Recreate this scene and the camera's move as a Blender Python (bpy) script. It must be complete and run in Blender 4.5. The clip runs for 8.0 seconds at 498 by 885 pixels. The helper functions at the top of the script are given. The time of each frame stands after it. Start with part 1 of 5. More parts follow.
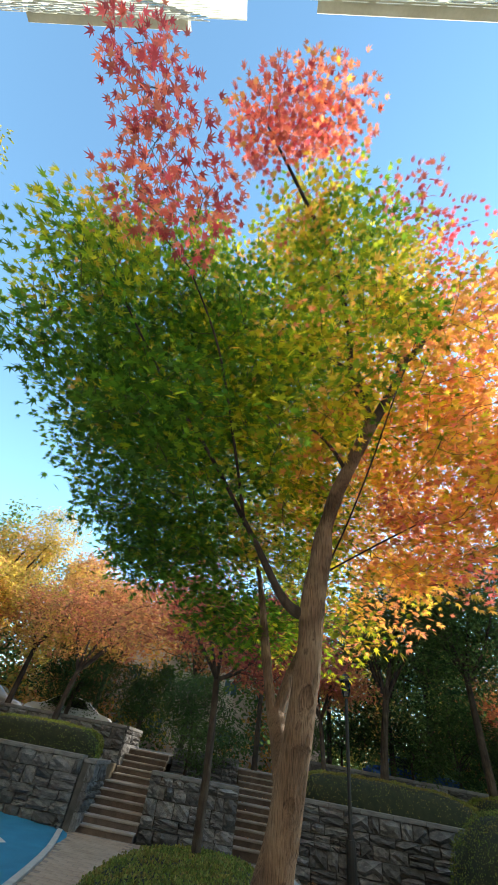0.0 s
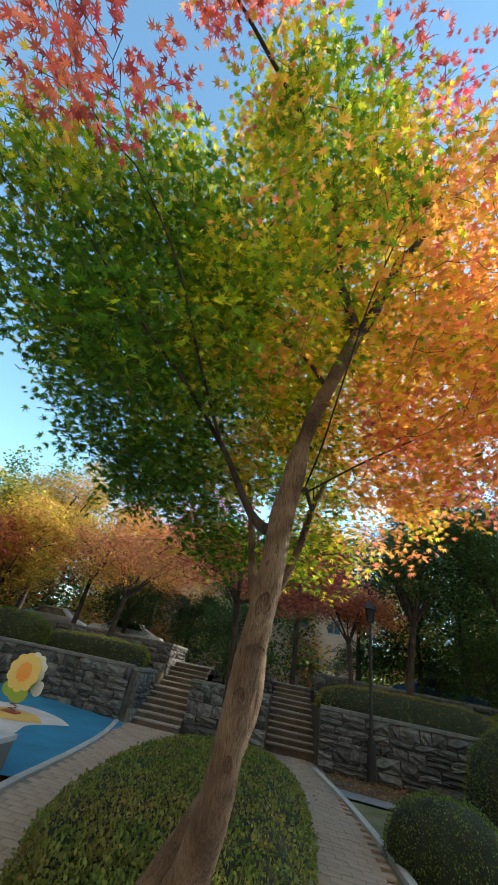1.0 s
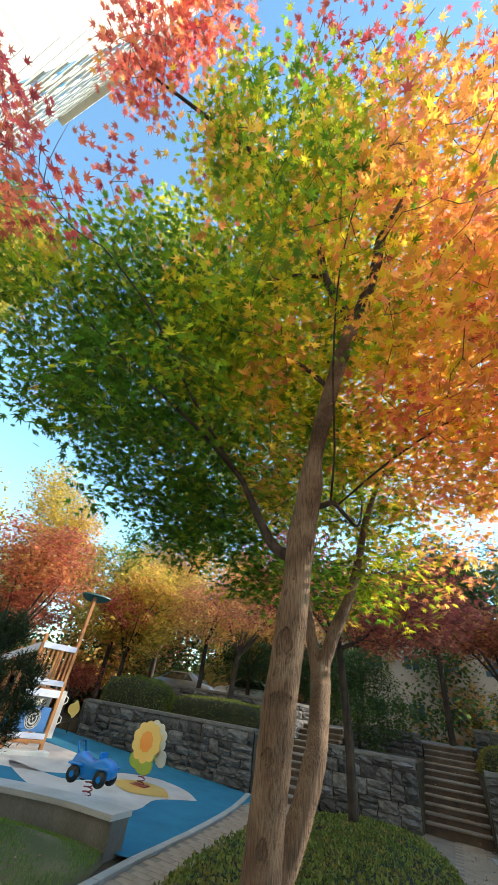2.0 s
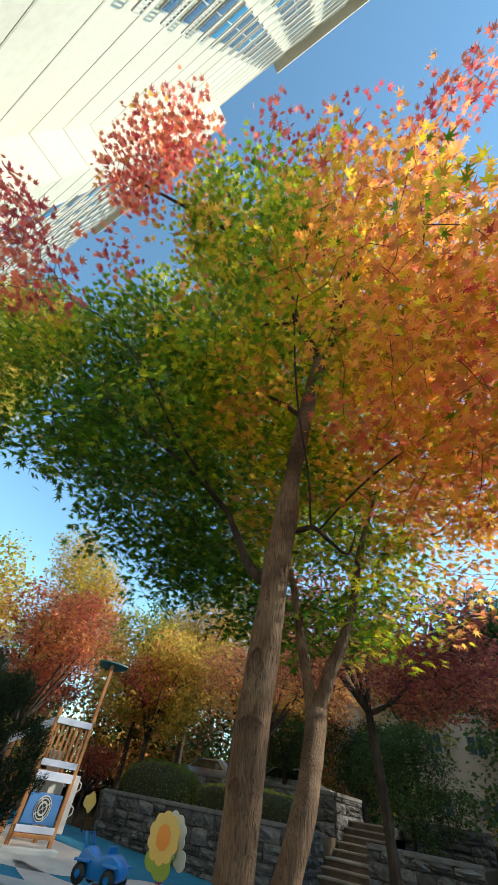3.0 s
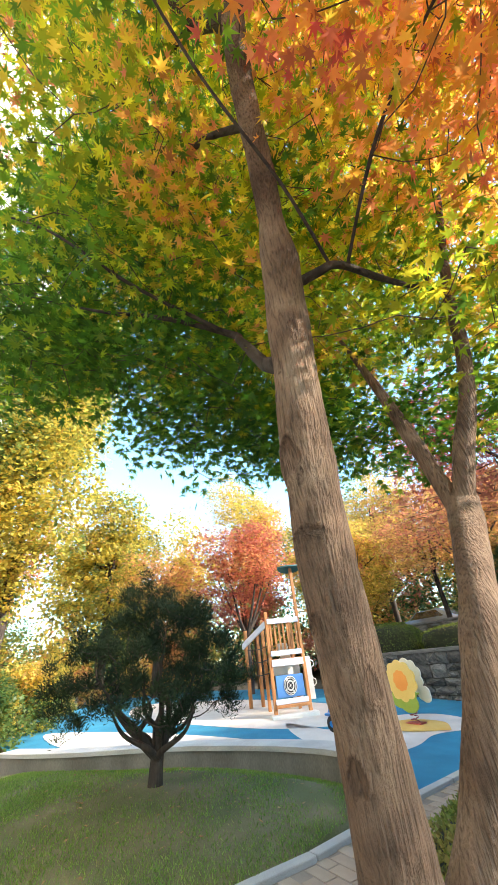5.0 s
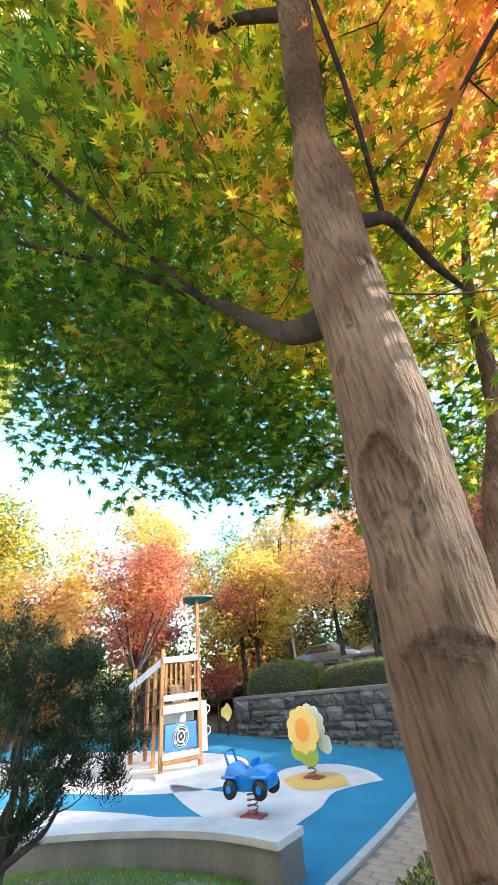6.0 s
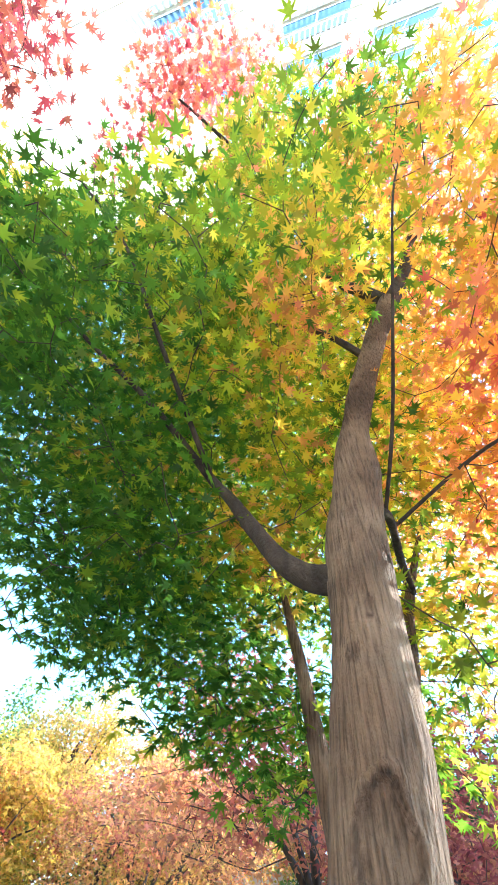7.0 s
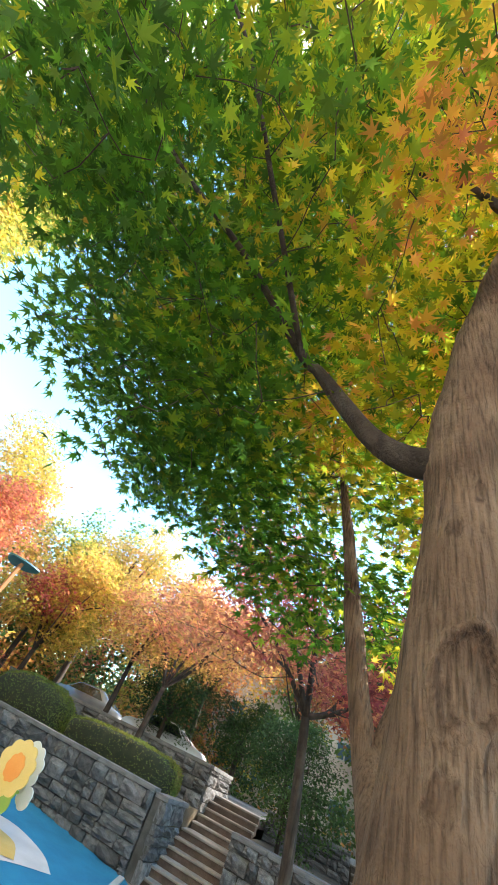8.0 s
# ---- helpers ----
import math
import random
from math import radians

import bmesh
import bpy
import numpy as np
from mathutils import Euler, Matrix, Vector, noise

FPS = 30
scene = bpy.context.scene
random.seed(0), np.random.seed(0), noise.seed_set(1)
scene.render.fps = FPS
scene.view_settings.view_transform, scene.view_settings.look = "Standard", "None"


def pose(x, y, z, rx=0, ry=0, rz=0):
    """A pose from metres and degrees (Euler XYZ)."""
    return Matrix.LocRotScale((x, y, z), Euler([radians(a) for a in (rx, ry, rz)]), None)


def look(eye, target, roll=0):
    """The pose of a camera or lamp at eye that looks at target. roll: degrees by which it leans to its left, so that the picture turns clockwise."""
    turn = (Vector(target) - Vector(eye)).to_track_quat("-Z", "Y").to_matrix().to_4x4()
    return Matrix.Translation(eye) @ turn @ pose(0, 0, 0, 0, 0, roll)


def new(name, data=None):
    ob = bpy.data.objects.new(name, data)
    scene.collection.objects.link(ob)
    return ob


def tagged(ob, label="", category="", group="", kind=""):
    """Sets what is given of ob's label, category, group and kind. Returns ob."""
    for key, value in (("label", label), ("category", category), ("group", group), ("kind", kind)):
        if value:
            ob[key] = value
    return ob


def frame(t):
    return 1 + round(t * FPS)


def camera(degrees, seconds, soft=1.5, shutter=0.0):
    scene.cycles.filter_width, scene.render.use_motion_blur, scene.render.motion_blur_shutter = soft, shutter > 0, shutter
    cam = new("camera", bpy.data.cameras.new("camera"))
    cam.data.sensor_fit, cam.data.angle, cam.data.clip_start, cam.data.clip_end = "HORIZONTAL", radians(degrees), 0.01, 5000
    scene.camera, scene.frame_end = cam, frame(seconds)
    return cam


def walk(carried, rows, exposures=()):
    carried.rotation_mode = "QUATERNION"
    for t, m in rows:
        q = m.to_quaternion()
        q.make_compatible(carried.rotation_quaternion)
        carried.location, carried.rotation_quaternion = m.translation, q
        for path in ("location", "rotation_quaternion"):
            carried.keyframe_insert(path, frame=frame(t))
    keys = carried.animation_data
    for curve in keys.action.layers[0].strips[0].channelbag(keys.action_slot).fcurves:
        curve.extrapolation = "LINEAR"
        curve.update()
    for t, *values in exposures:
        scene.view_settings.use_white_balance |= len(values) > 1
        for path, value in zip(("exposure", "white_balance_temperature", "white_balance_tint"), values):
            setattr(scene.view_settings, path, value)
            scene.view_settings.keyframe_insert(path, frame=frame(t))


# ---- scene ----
cam = camera(69.9, 8.0, soft=0.8)
PATH = [
    (0, (3.743, -13.666, 1.858), (3.61, -12.181, 3.191), 10.9),
    (0.5, (4.042, -13.58, 1.725), (3.781, -12.135, 3.083), 14.8),
    (1, (4.413, -13.369, 1.84), (4.096, -11.712, 2.913), 11.7),
    (1.5, (4.705, -13.27, 1.923), (4.116, -11.668, 2.965), 9.9),
    (2.8, (5.534, -12.512, 1.751), (4.678, -11.446, 3.211), 12.1),
    (3, (5.499, -12.716, 1.662), (4.65, -11.587, 3.078), 10.5),
    (3.5, (5.583, -12.336, 1.72), (4.609, -11.25, 3.089), 12.5),
    (4, (5.518, -11.981, 1.694), (4.366, -10.901, 2.922), 4.9),
    (4.5, (5.386, -11.577, 1.643), (4.0, -10.608, 2.711), -2.9),
    (4.7, (5.32, -11.448, 1.589), (3.864, -10.568, 2.641), -5.0),
    (5.8, (4.526, -11.14, 1.963), (3.257, -9.969, 2.973), -11.3),
    (6, (4.436, -11.164, 1.991), (3.339, -9.901, 3.088), -7.3),
    (6.2, (4.306, -11.311, 1.956), (3.62, -9.945, 3.246), -7.4),
    (6.5, (4.259, -11.263, 2.069), (3.85, -9.894, 3.468), -3.3),
    (7, (4.232, -11.388, 2.065), (3.808, -10.5, 3.807), 12.9),
    (7.5, (4.129, -11.443, 2.059), (3.533, -10.503, 3.72), 28.6),
    (8, (4.066, -11.284, 2.02), (3.315, -9.993, 3.35), 27.0),
]
walk(cam, [(t, look(eye, target, roll)) for t, eye, target, roll in PATH],
     [(0, 1.5, 7000, 8), (0.5, 1.2, 7000, 8), (1, 1.3, 7100, 8), (1.5, 1.75, 7000, 8), (3, 0.95, 6900, 6), (3.5, 0.8, 6900, 6), (4, 1.1, 7000, 8), (4.5, 1.9, 7000, 12), (6, 2.65, 6300, 12), (6.5, 2.95, 5900, 14), (7, 3.0, 5800, 10), (7.5, 2.35, 7000, 8), (8, 2.6, 6600, 10)])

# ---- world, sun and light ----
SUN_AZ, SUN_EL = radians(50), radians(27)
world = bpy.data.worlds.new("sky")
scene.world = world
world.use_nodes = True
wn, wl = world.node_tree.nodes, world.node_tree.links
sky = wn.new("ShaderNodeTexSky")
sky.sky_type, sky.sun_disc = "NISHITA", False
sky.sun_elevation, sky.sun_rotation = SUN_EL, SUN_AZ
sky.air_density, sky.dust_density, sky.ozone_density = 1.0, 0.1, 0.0
wn["Background"].inputs["Strength"].default_value = 0.15
haze = wn.new("ShaderNodeMixRGB")
haze.blend_type, haze.inputs[0].default_value, haze.inputs[2].default_value = "MULTIPLY", 1.0, (0.82, 1.16, 1.25, 1)
wl.new(sky.outputs[0], haze.inputs[1])
wl.new(haze.outputs[0], wn["Background"].inputs["Color"])
sun = new("sun", bpy.data.lights.new("sun", "SUN"))
sun.data.energy, sun.data.angle, sun.data.color = 2.8, radians(0.6), (1.0, 0.9, 0.76)
sun_dir = Vector((math.sin(SUN_AZ) * math.cos(SUN_EL), math.cos(SUN_AZ) * math.cos(SUN_EL), math.sin(SUN_EL)))
sun.matrix_world = look(sun_dir * 60, (0, 0, 0))


# ---- materials ----
def nodes_of(name):
    m = bpy.data.materials.new(name)
    m.use_nodes = True
    return m, m.node_tree.nodes, m.node_tree.links


def ramp_of(n, stops):
    r = n.new("ShaderNodeValToRGB")
    els = r.color_ramp.elements
    while len(els) < len(stops):
        els.new(0.5)
    for e, (p, c) in zip(els, stops):
        e.position, e.color = p, (*c, 1)
    return r


def surface(name, c1, c2, scale=3.0, rough=0.8, bump=0.3, fine=40.0, metal=0.0, stretch=(1, 1, 1), dark=0.35, jitter=0.0, coat=0.0):
    """Two colours over broad blotches, a fine grain in tone and relief, and some dirt."""
    m, n, l = nodes_of(name)
    b = n["Principled BSDF"]
    co = n.new("ShaderNodeTexCoord")
    mp = n.new("ShaderNodeMapping")
    mp.inputs["Scale"].default_value = stretch
    l.new(co.outputs["Object"], mp.inputs["Vector"])
    big, small = n.new("ShaderNodeTexNoise"), n.new("ShaderNodeTexNoise")
    big.inputs["Scale"].default_value, big.inputs["Detail"].default_value = scale, 5
    small.inputs["Scale"].default_value, small.inputs["Detail"].default_value = fine, 6
    for t in (big, small):
        l.new(mp.outputs[0], t.inputs["Vector"])
    r = ramp_of(n, ((0.35, c1), (0.65, c2)))
    l.new(big.outputs["Fac"], r.inputs[0])
    mul = n.new("ShaderNodeMixRGB")
    mul.blend_type = "MULTIPLY"
    mul.inputs[0].default_value = dark
    l.new(r.outputs[0], mul.inputs[1])
    g = ramp_of(n, ((0.3, (0.35, 0.35, 0.35)), (0.7, (1.25, 1.25, 1.25))))
    l.new(small.outputs["Fac"], g.inputs[0])
    l.new(g.outputs[0], mul.inputs[2])
    out = mul.outputs[0]
    if jitter:
        info = n.new("ShaderNodeObjectInfo")
        hsv = n.new("ShaderNodeHueSaturation")
        mr = n.new("ShaderNodeMapRange")
        mr.inputs["To Min"].default_value, mr.inputs["To Max"].default_value = 1 - jitter, 1 + jitter
        l.new(info.outputs["Random"], mr.inputs["Value"])
        l.new(mr.outputs[0], hsv.inputs["Value"])
        l.new(out, hsv.inputs["Color"])
        out = hsv.outputs[0]
    l.new(out, b.inputs["Base Color"])
    b.inputs["Roughness"].default_value, b.inputs["Metallic"].default_value = rough, metal
    b.inputs["Coat Weight"].default_value = coat
    if bump:
        bp = n.new("ShaderNodeBump")
        bp.inputs["Strength"].default_value, bp.inputs["Distance"].default_value = bump, 0.02
        l.new(small.outputs["Fac"], bp.inputs["Height"])
        l.new(bp.outputs[0], b.inputs["Normal"])
    return m


def leafy(name, stops, glow=0.5, vary=0.25, rough=0.5):
    """Thin leaves: colour by how far the leaf has turned, light passing through the blade."""
    m, n, l = nodes_of(name)
    n.remove(n["Principled BSDF"])
    at = n.new("ShaderNodeAttribute")
    at.attribute_name = "turn"
    ge = n.new("ShaderNodeNewGeometry")
    mr = n.new("ShaderNodeMapRange")
    mr.inputs["To Min"].default_value, mr.inputs["To Max"].default_value = 1 - vary, 1 + vary
    l.new(ge.outputs["Random Per Island"], mr.inputs["Value"])
    r = ramp_of(n, stops)
    l.new(at.outputs["Fac"], r.inputs[0])
    hsv = n.new("ShaderNodeHueSaturation")
    l.new(mr.outputs[0], hsv.inputs["Value"])
    l.new(r.outputs[0], hsv.inputs["Color"])
    nz = n.new("ShaderNodeTexNoise")
    nz.inputs["Scale"].default_value = 60
    mx = n.new("ShaderNodeMixRGB")
    mx.blend_type, mx.inputs[0].default_value = "MULTIPLY", 0.3
    l.new(hsv.outputs[0], mx.inputs[1])
    l.new(nz.outputs["Fac"], mx.inputs[2])
    di, tr, gl = n.new("ShaderNodeBsdfDiffuse"), n.new("ShaderNodeBsdfTranslucent"), n.new("ShaderNodeBsdfGlossy")
    gl.inputs["Roughness"].default_value = rough
    l.new(mx.outputs[0], di.inputs["Color"])
    sat = n.new("ShaderNodeHueSaturation")
    sat.inputs["Saturation"].default_value, sat.inputs["Value"].default_value = 0.98, 1.9
    l.new(mx.outputs[0], sat.inputs["Color"])
    l.new(sat.outputs[0], tr.inputs["Color"])
    a, b2 = n.new("ShaderNodeMixShader"), n.new("ShaderNodeMixShader")
    a.inputs[0].default_value, b2.inputs[0].default_value = glow, 0.025
    l.new(di.outputs[0], a.inputs[1])
    l.new(tr.outputs[0], a.inputs[2])
    l.new(a.outputs[0], b2.inputs[1])
    l.new(gl.outputs[0], b2.inputs[2])
    l.new(b2.outputs[0], n["Material Output"].inputs["Surface"])
    return m


def bark(name, c1, c2, c3, ridge=90.0, depth=1.0, crack=60.0):
    m, n, l = nodes_of(name)
    b = n["Principled BSDF"]
    co, mp = n.new("ShaderNodeTexCoord"), n.new("ShaderNodeMapping")
    mp.inputs["Scale"].default_value = (1, 1, 0.07)
    l.new(co.outputs["Object"], mp.inputs["Vector"])
    fi, bl, gr = n.new("ShaderNodeTexNoise"), n.new("ShaderNodeTexNoise"), n.new("ShaderNodeTexNoise")
    for t, s, v in ((fi, ridge, mp.outputs[0]), (bl, 4.5, co.outputs["Object"]), (gr, 90, co.outputs["Object"])):
        t.inputs["Scale"].default_value, t.inputs["Detail"].default_value = s, 7
        l.new(v, t.inputs["Vector"])
    r = ramp_of(n, ((0.3, c1), (0.52, c2), (0.72, c3)))
    l.new(bl.outputs["Fac"], r.inputs[0])
    g = ramp_of(n, ((0.33, (0.42, 0.39, 0.36)), (0.5, (0.92, 0.92, 0.92)), (0.75, (1.15, 1.12, 1.08))))
    l.new(fi.outputs["Fac"], g.inputs[0])
    mx = n.new("ShaderNodeMixRGB")
    mx.blend_type, mx.inputs[0].default_value = "MULTIPLY", 0.95
    l.new(r.outputs[0], mx.inputs[1])
    l.new(g.outputs[0], mx.inputs[2])
    vo, wp, wm = n.new("ShaderNodeTexVoronoi"), n.new("ShaderNodeTexNoise"), n.new("ShaderNodeVectorMath")
    vo.feature, wm.operation = "DISTANCE_TO_EDGE", "MULTIPLY_ADD"
    vo.inputs["Scale"].default_value, wp.inputs["Scale"].default_value = crack, 9
    wm.inputs[1].default_value = (0.05, 0.05, 0.1)
    l.new(co.outputs["Object"], wp.inputs["Vector"])
    l.new(wp.outputs["Color"], wm.inputs[0])
    l.new(mp.outputs[0], wm.inputs[2])
    l.new(wm.outputs[0], vo.inputs["Vector"])
    ck = ramp_of(n, ((0.0, (0.3, 0.27, 0.25)), (0.07, (0.85, 0.84, 0.83)), (0.2, (1, 1, 1))))
    l.new(vo.outputs["Distance"], ck.inputs[0])
    mc = n.new("ShaderNodeMixRGB")
    mc.blend_type, mc.inputs[0].default_value = "MULTIPLY", 0.16
    l.new(mx.outputs[0], mc.inputs[1])
    l.new(ck.outputs[0], mc.inputs[2])
    # sunken hearts of old scars, weathered darker
    sc, ms = n.new("ShaderNodeAttribute"), n.new("ShaderNodeMixRGB")
    sc.attribute_name, ms.blend_type = "scar", "MULTIPLY"
    ms.inputs[2].default_value = (0.3, 0.24, 0.21, 1)
    l.new(sc.outputs["Fac"], ms.inputs[0])
    l.new(mc.outputs[0], ms.inputs[1])
    l.new(ms.outputs[0], b.inputs["Base Color"])
    b.inputs["Roughness"].default_value = 0.9
    ad = n.new("ShaderNodeMath")
    ad.operation = "MULTIPLY_ADD"
    ad.inputs[1].default_value = 0.25
    l.new(gr.outputs["Fac"], ad.inputs[0])
    l.new(fi.outputs["Fac"], ad.inputs[2])
    bp = n.new("ShaderNodeBump")
    bp.inputs["Strength"].default_value, bp.inputs["Distance"].default_value = depth, 0.025
    a2 = n.new("ShaderNodeMath")
    a2.operation = "MULTIPLY_ADD"
    a2.inputs[1].default_value = 0.05
    l.new(ck.outputs[0], a2.inputs[0])
    l.new(ad.outputs[0], a2.inputs[2])
    l.new(a2.outputs[0], bp.inputs["Height"])
    l.new(bp.outputs[0], b.inputs["Normal"])
    return m


M = {}
M["soil"] = surface("soil", (0.06, 0.045, 0.03), (0.11, 0.085, 0.05), 2, 0.95, 0.6, 30)
M["grass_soil"] = surface("grass_soil", (0.1, 0.11, 0.035), (0.2, 0.16, 0.085), 1.6, 0.95, 0.6, 60)
M["asphalt"] = surface("asphalt", (0.09, 0.09, 0.088), (0.14, 0.135, 0.13), 1.2, 0.9, 0.4, 120)
M["joint"] = surface("joint", (0.2, 0.16, 0.128), (0.27, 0.215, 0.17), 3, 0.95, 0.4, 90)
M["paver"] = surface("paver", (0.31, 0.225, 0.16), (0.4, 0.30, 0.22), 2.5, 0.85, 0.3, 110, jitter=0.07)
M["kerb"] = surface("kerb", (0.36, 0.35, 0.33), (0.48, 0.46, 0.43), 2, 0.8, 0.3, 120, jitter=0.06)
M["blue"] = surface("blue_rubber", (0.006, 0.15, 0.26), (0.012, 0.2, 0.33), 1.5, 0.95, 0.25, 300, dark=0.3)
M["white_rubber"] = surface("pale_rubber", (0.52, 0.46, 0.42), (0.62, 0.56, 0.52), 1.5, 0.85, 0.25, 300, dark=0.2)
M["yellow_rubber"] = surface("yellow_rubber", (0.62, 0.36, 0.08), (0.7, 0.45, 0.14), 1.5, 0.85, 0.25, 300, dark=0.2)
M["concrete"] = surface("concrete", (0.16, 0.145, 0.125), (0.26, 0.24, 0.21), 1.4, 0.9, 0.35, 60, stretch=(1, 1, 0.4))
M["cap"] = surface("pale_cap", (0.42, 0.40, 0.38), (0.55, 0.52, 0.5), 1.5, 0.85, 0.3, 80)
M["stone"] = surface("stone", (0.075, 0.076, 0.082), (0.165, 0.162, 0.165), 3.2, 0.9, 0.9, 22, jitter=0.45, dark=0.6)
M["mortar"] = surface("mortar", (0.05, 0.048, 0.045), (0.09, 0.085, 0.08), 4, 0.95, 0.5, 50)
M["wall_cap"] = surface("wall_cap", (0.12, 0.12, 0.125), (0.2, 0.195, 0.195), 2, 0.9, 0.5, 40, jitter=0.1)
M["tread"] = surface("tread_stone", (0.22, 0.195, 0.17), (0.33, 0.295, 0.26), 2, 0.85, 0.4, 60, jitter=0.1)
M["riser"] = surface("riser_brick", (0.085, 0.06, 0.05), (0.14, 0.1, 0.08), 4, 0.9, 0.5, 40, jitter=0.1)
M["bark"] = bark("maple_bark", (0.1, 0.06, 0.04), (0.21, 0.135, 0.09), (0.31, 0.218, 0.155), ridge=115.0, crack=70.0)
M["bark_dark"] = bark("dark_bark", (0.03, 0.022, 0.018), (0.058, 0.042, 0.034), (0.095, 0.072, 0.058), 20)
M["twig"] = surface("twig", (0.05, 0.035, 0.028), (0.1, 0.065, 0.048), 8, 0.85, 0.2, 60)
M["maple"] = leafy("maple_leaves", ((0.0, (0.055, 0.16, 0.015)), (0.18, (0.11, 0.25, 0.018)), (0.3, (0.3, 0.4, 0.02)), (0.42, (0.62, 0.54, 0.03)), (0.6, (0.74, 0.37, 0.08)), (0.8, (0.74, 0.24, 0.14)), (1.0, (0.5, 0.07, 0.09))), 0.62, 0.4)
M["far_leaves"] = leafy("far_leaves", ((0.0, (0.05, 0.11, 0.03)), (0.25, (0.14, 0.2, 0.05)), (0.45, (0.56, 0.42, 0.06)), (0.62, (0.56, 0.29, 0.09)), (0.8, (0.49, 0.165, 0.085)), (1.0, (0.3, 0.06, 0.055))), 0.5, 0.4)
M["evergreen"] = leafy("evergreen", ((0.0, (0.014, 0.034, 0.013)), (0.5, (0.042, 0.085, 0.024)), (1.0, (0.1, 0.17, 0.04))), 0.3, 0.4, 0.7)
M["hedge"] = leafy("hedge_leaves", ((0.0, (0.06, 0.105, 0.02)), (0.5, (0.15, 0.2, 0.035)), (1.0, (0.27, 0.19, 0.055))), 0.4, 0.45, 0.7)
M["needles"] = leafy("juniper_needles", ((0.0, (0.012, 0.025, 0.013)), (1.0, (0.042, 0.07, 0.028))), 0.2, 0.4, 0.9)
# near-black stand-in for the shade between hedge leaves, put into the colour
M["hedge_inner_shade"] = surface("hedge_inner_shade", (0.012, 0.018, 0.007), (0.025, 0.03, 0.012), 6, 0.95, 0.5, 40)
M["litter"] = leafy("leaf_litter", ((0.0, (0.16, 0.08, 0.04)), (0.5, (0.32, 0.15, 0.06)), (1.0, (0.42, 0.26, 0.13))), 0.2, 0.4)
M["grass"] = leafy("grass", ((0.0, (0.1, 0.19, 0.03)), (0.5, (0.18, 0.3, 0.045)), (1.0, (0.28, 0.25, 0.09))), 0.4, 0.3)
M["gravel"] = surface("gravel", (0.14, 0.14, 0.145), (0.3, 0.29, 0.28), 30, 0.9, 0.8, 90)
M["timber"] = surface("orange_timber", (0.36, 0.14, 0.045), (0.46, 0.2, 0.07), 3, 0.6, 0.2, 40, stretch=(1, 1, 0.1))
M["lilac"] = surface("lilac_board", (0.50, 0.55, 0.72), (0.58, 0.62, 0.76), 2, 0.6, 0.05, 60, dark=0.12)
M["blue_panel"] = surface("blue_panel", (0.05, 0.16, 0.42), (0.06, 0.2, 0.48), 2, 0.5, 0.05, 60, dark=0.12)
M["pale_panel"] = surface("pale_panel", (0.60, 0.58, 0.56), (0.68, 0.66, 0.63), 2, 0.5, 0.05, 60, dark=0.15)
M["green_plate"] = surface("green_plate", (0.02, 0.09, 0.085), (0.03, 0.13, 0.12), 3, 0.5, 0.05, 40, dark=0.2)
M["toy_blue"] = surface("toy_blue", (0.003, 0.19, 0.6), (0.005, 0.23, 0.66), 2, 0.28, 0.0, 60, dark=0.08, coat=0.4)
M["toy_black"] = surface("toy_black", (0.012, 0.012, 0.014), (0.02, 0.02, 0.022), 4, 0.5, 0.05, 60)
M["toy_yellow"] = surface("toy_yellow", (0.78, 0.52, 0.14), (0.82, 0.58, 0.2), 2, 0.5, 0.03, 60, dark=0.1)
M["toy_orange"] = surface("toy_orange", (0.85, 0.30, 0.05), (0.88, 0.36, 0.08), 2, 0.5, 0.03, 60, dark=0.1)
M["toy_white"] = surface("toy_white", (0.7, 0.68, 0.62), (0.76, 0.74, 0.68), 2, 0.5, 0.03, 60, dark=0.1)
M["toy_green"] = surface("toy_green", (0.26, 0.36, 0.05), (0.32, 0.42, 0.07), 2, 0.5, 0.03, 60, dark=0.1)
M["spring_red"] = surface("spring_red", (0.35, 0.06, 0.06), (0.42, 0.09, 0.08), 3, 0.45, 0.05, 60)
M["lamp_metal"] = surface("lamp_metal", (0.008, 0.008, 0.009), (0.016, 0.016, 0.016), 3, 0.6, 0.1, 60)
M["tower_wall"] = surface("cream_render", (0.62, 0.57, 0.47), (0.68, 0.63, 0.53), 0.15, 0.8, 0.05, 3, dark=0.12)
M["tower_line"] = surface("grey_band", (0.46, 0.42, 0.35), (0.54, 0.49, 0.42), 0.3, 0.8, 0.05, 3, dark=0.12)
M["rail"] = surface("balcony_rail", (0.5, 0.49, 0.46), (0.58, 0.57, 0.54), 0.5, 0.6, 0.0, 5, dark=0.1)
M["house_wall"] = surface("pink_render", (0.62, 0.5, 0.45), (0.7, 0.58, 0.52), 0.4, 0.85, 0.1, 8, dark=0.15)
M["car_white"] = surface("car_white", (0.68, 0.69, 0.7), (0.74, 0.75, 0.76), 1, 0.25, 0.0, 10, dark=0.05, coat=0.5)
M["car_grey"] = surface("car_grey", (0.14, 0.15, 0.17), (0.2, 0.21, 0.23), 1, 0.25, 0.0, 10, dark=0.05, coat=0.5)
M["car_blue"] = surface("car_blue", (0.02, 0.05, 0.16), (0.03, 0.07, 0.2), 1, 0.25, 0.0, 10, dark=0.05, coat=0.5)


def glassy(name, tint):
    m, n, l = nodes_of(name)
    b = n["Principled BSDF"]
    b.inputs["Base Color"].default_value, b.inputs["Roughness"].default_value = (*tint, 1), 0.06
    b.inputs["Specular IOR Level"].default_value = 0.8
    return m


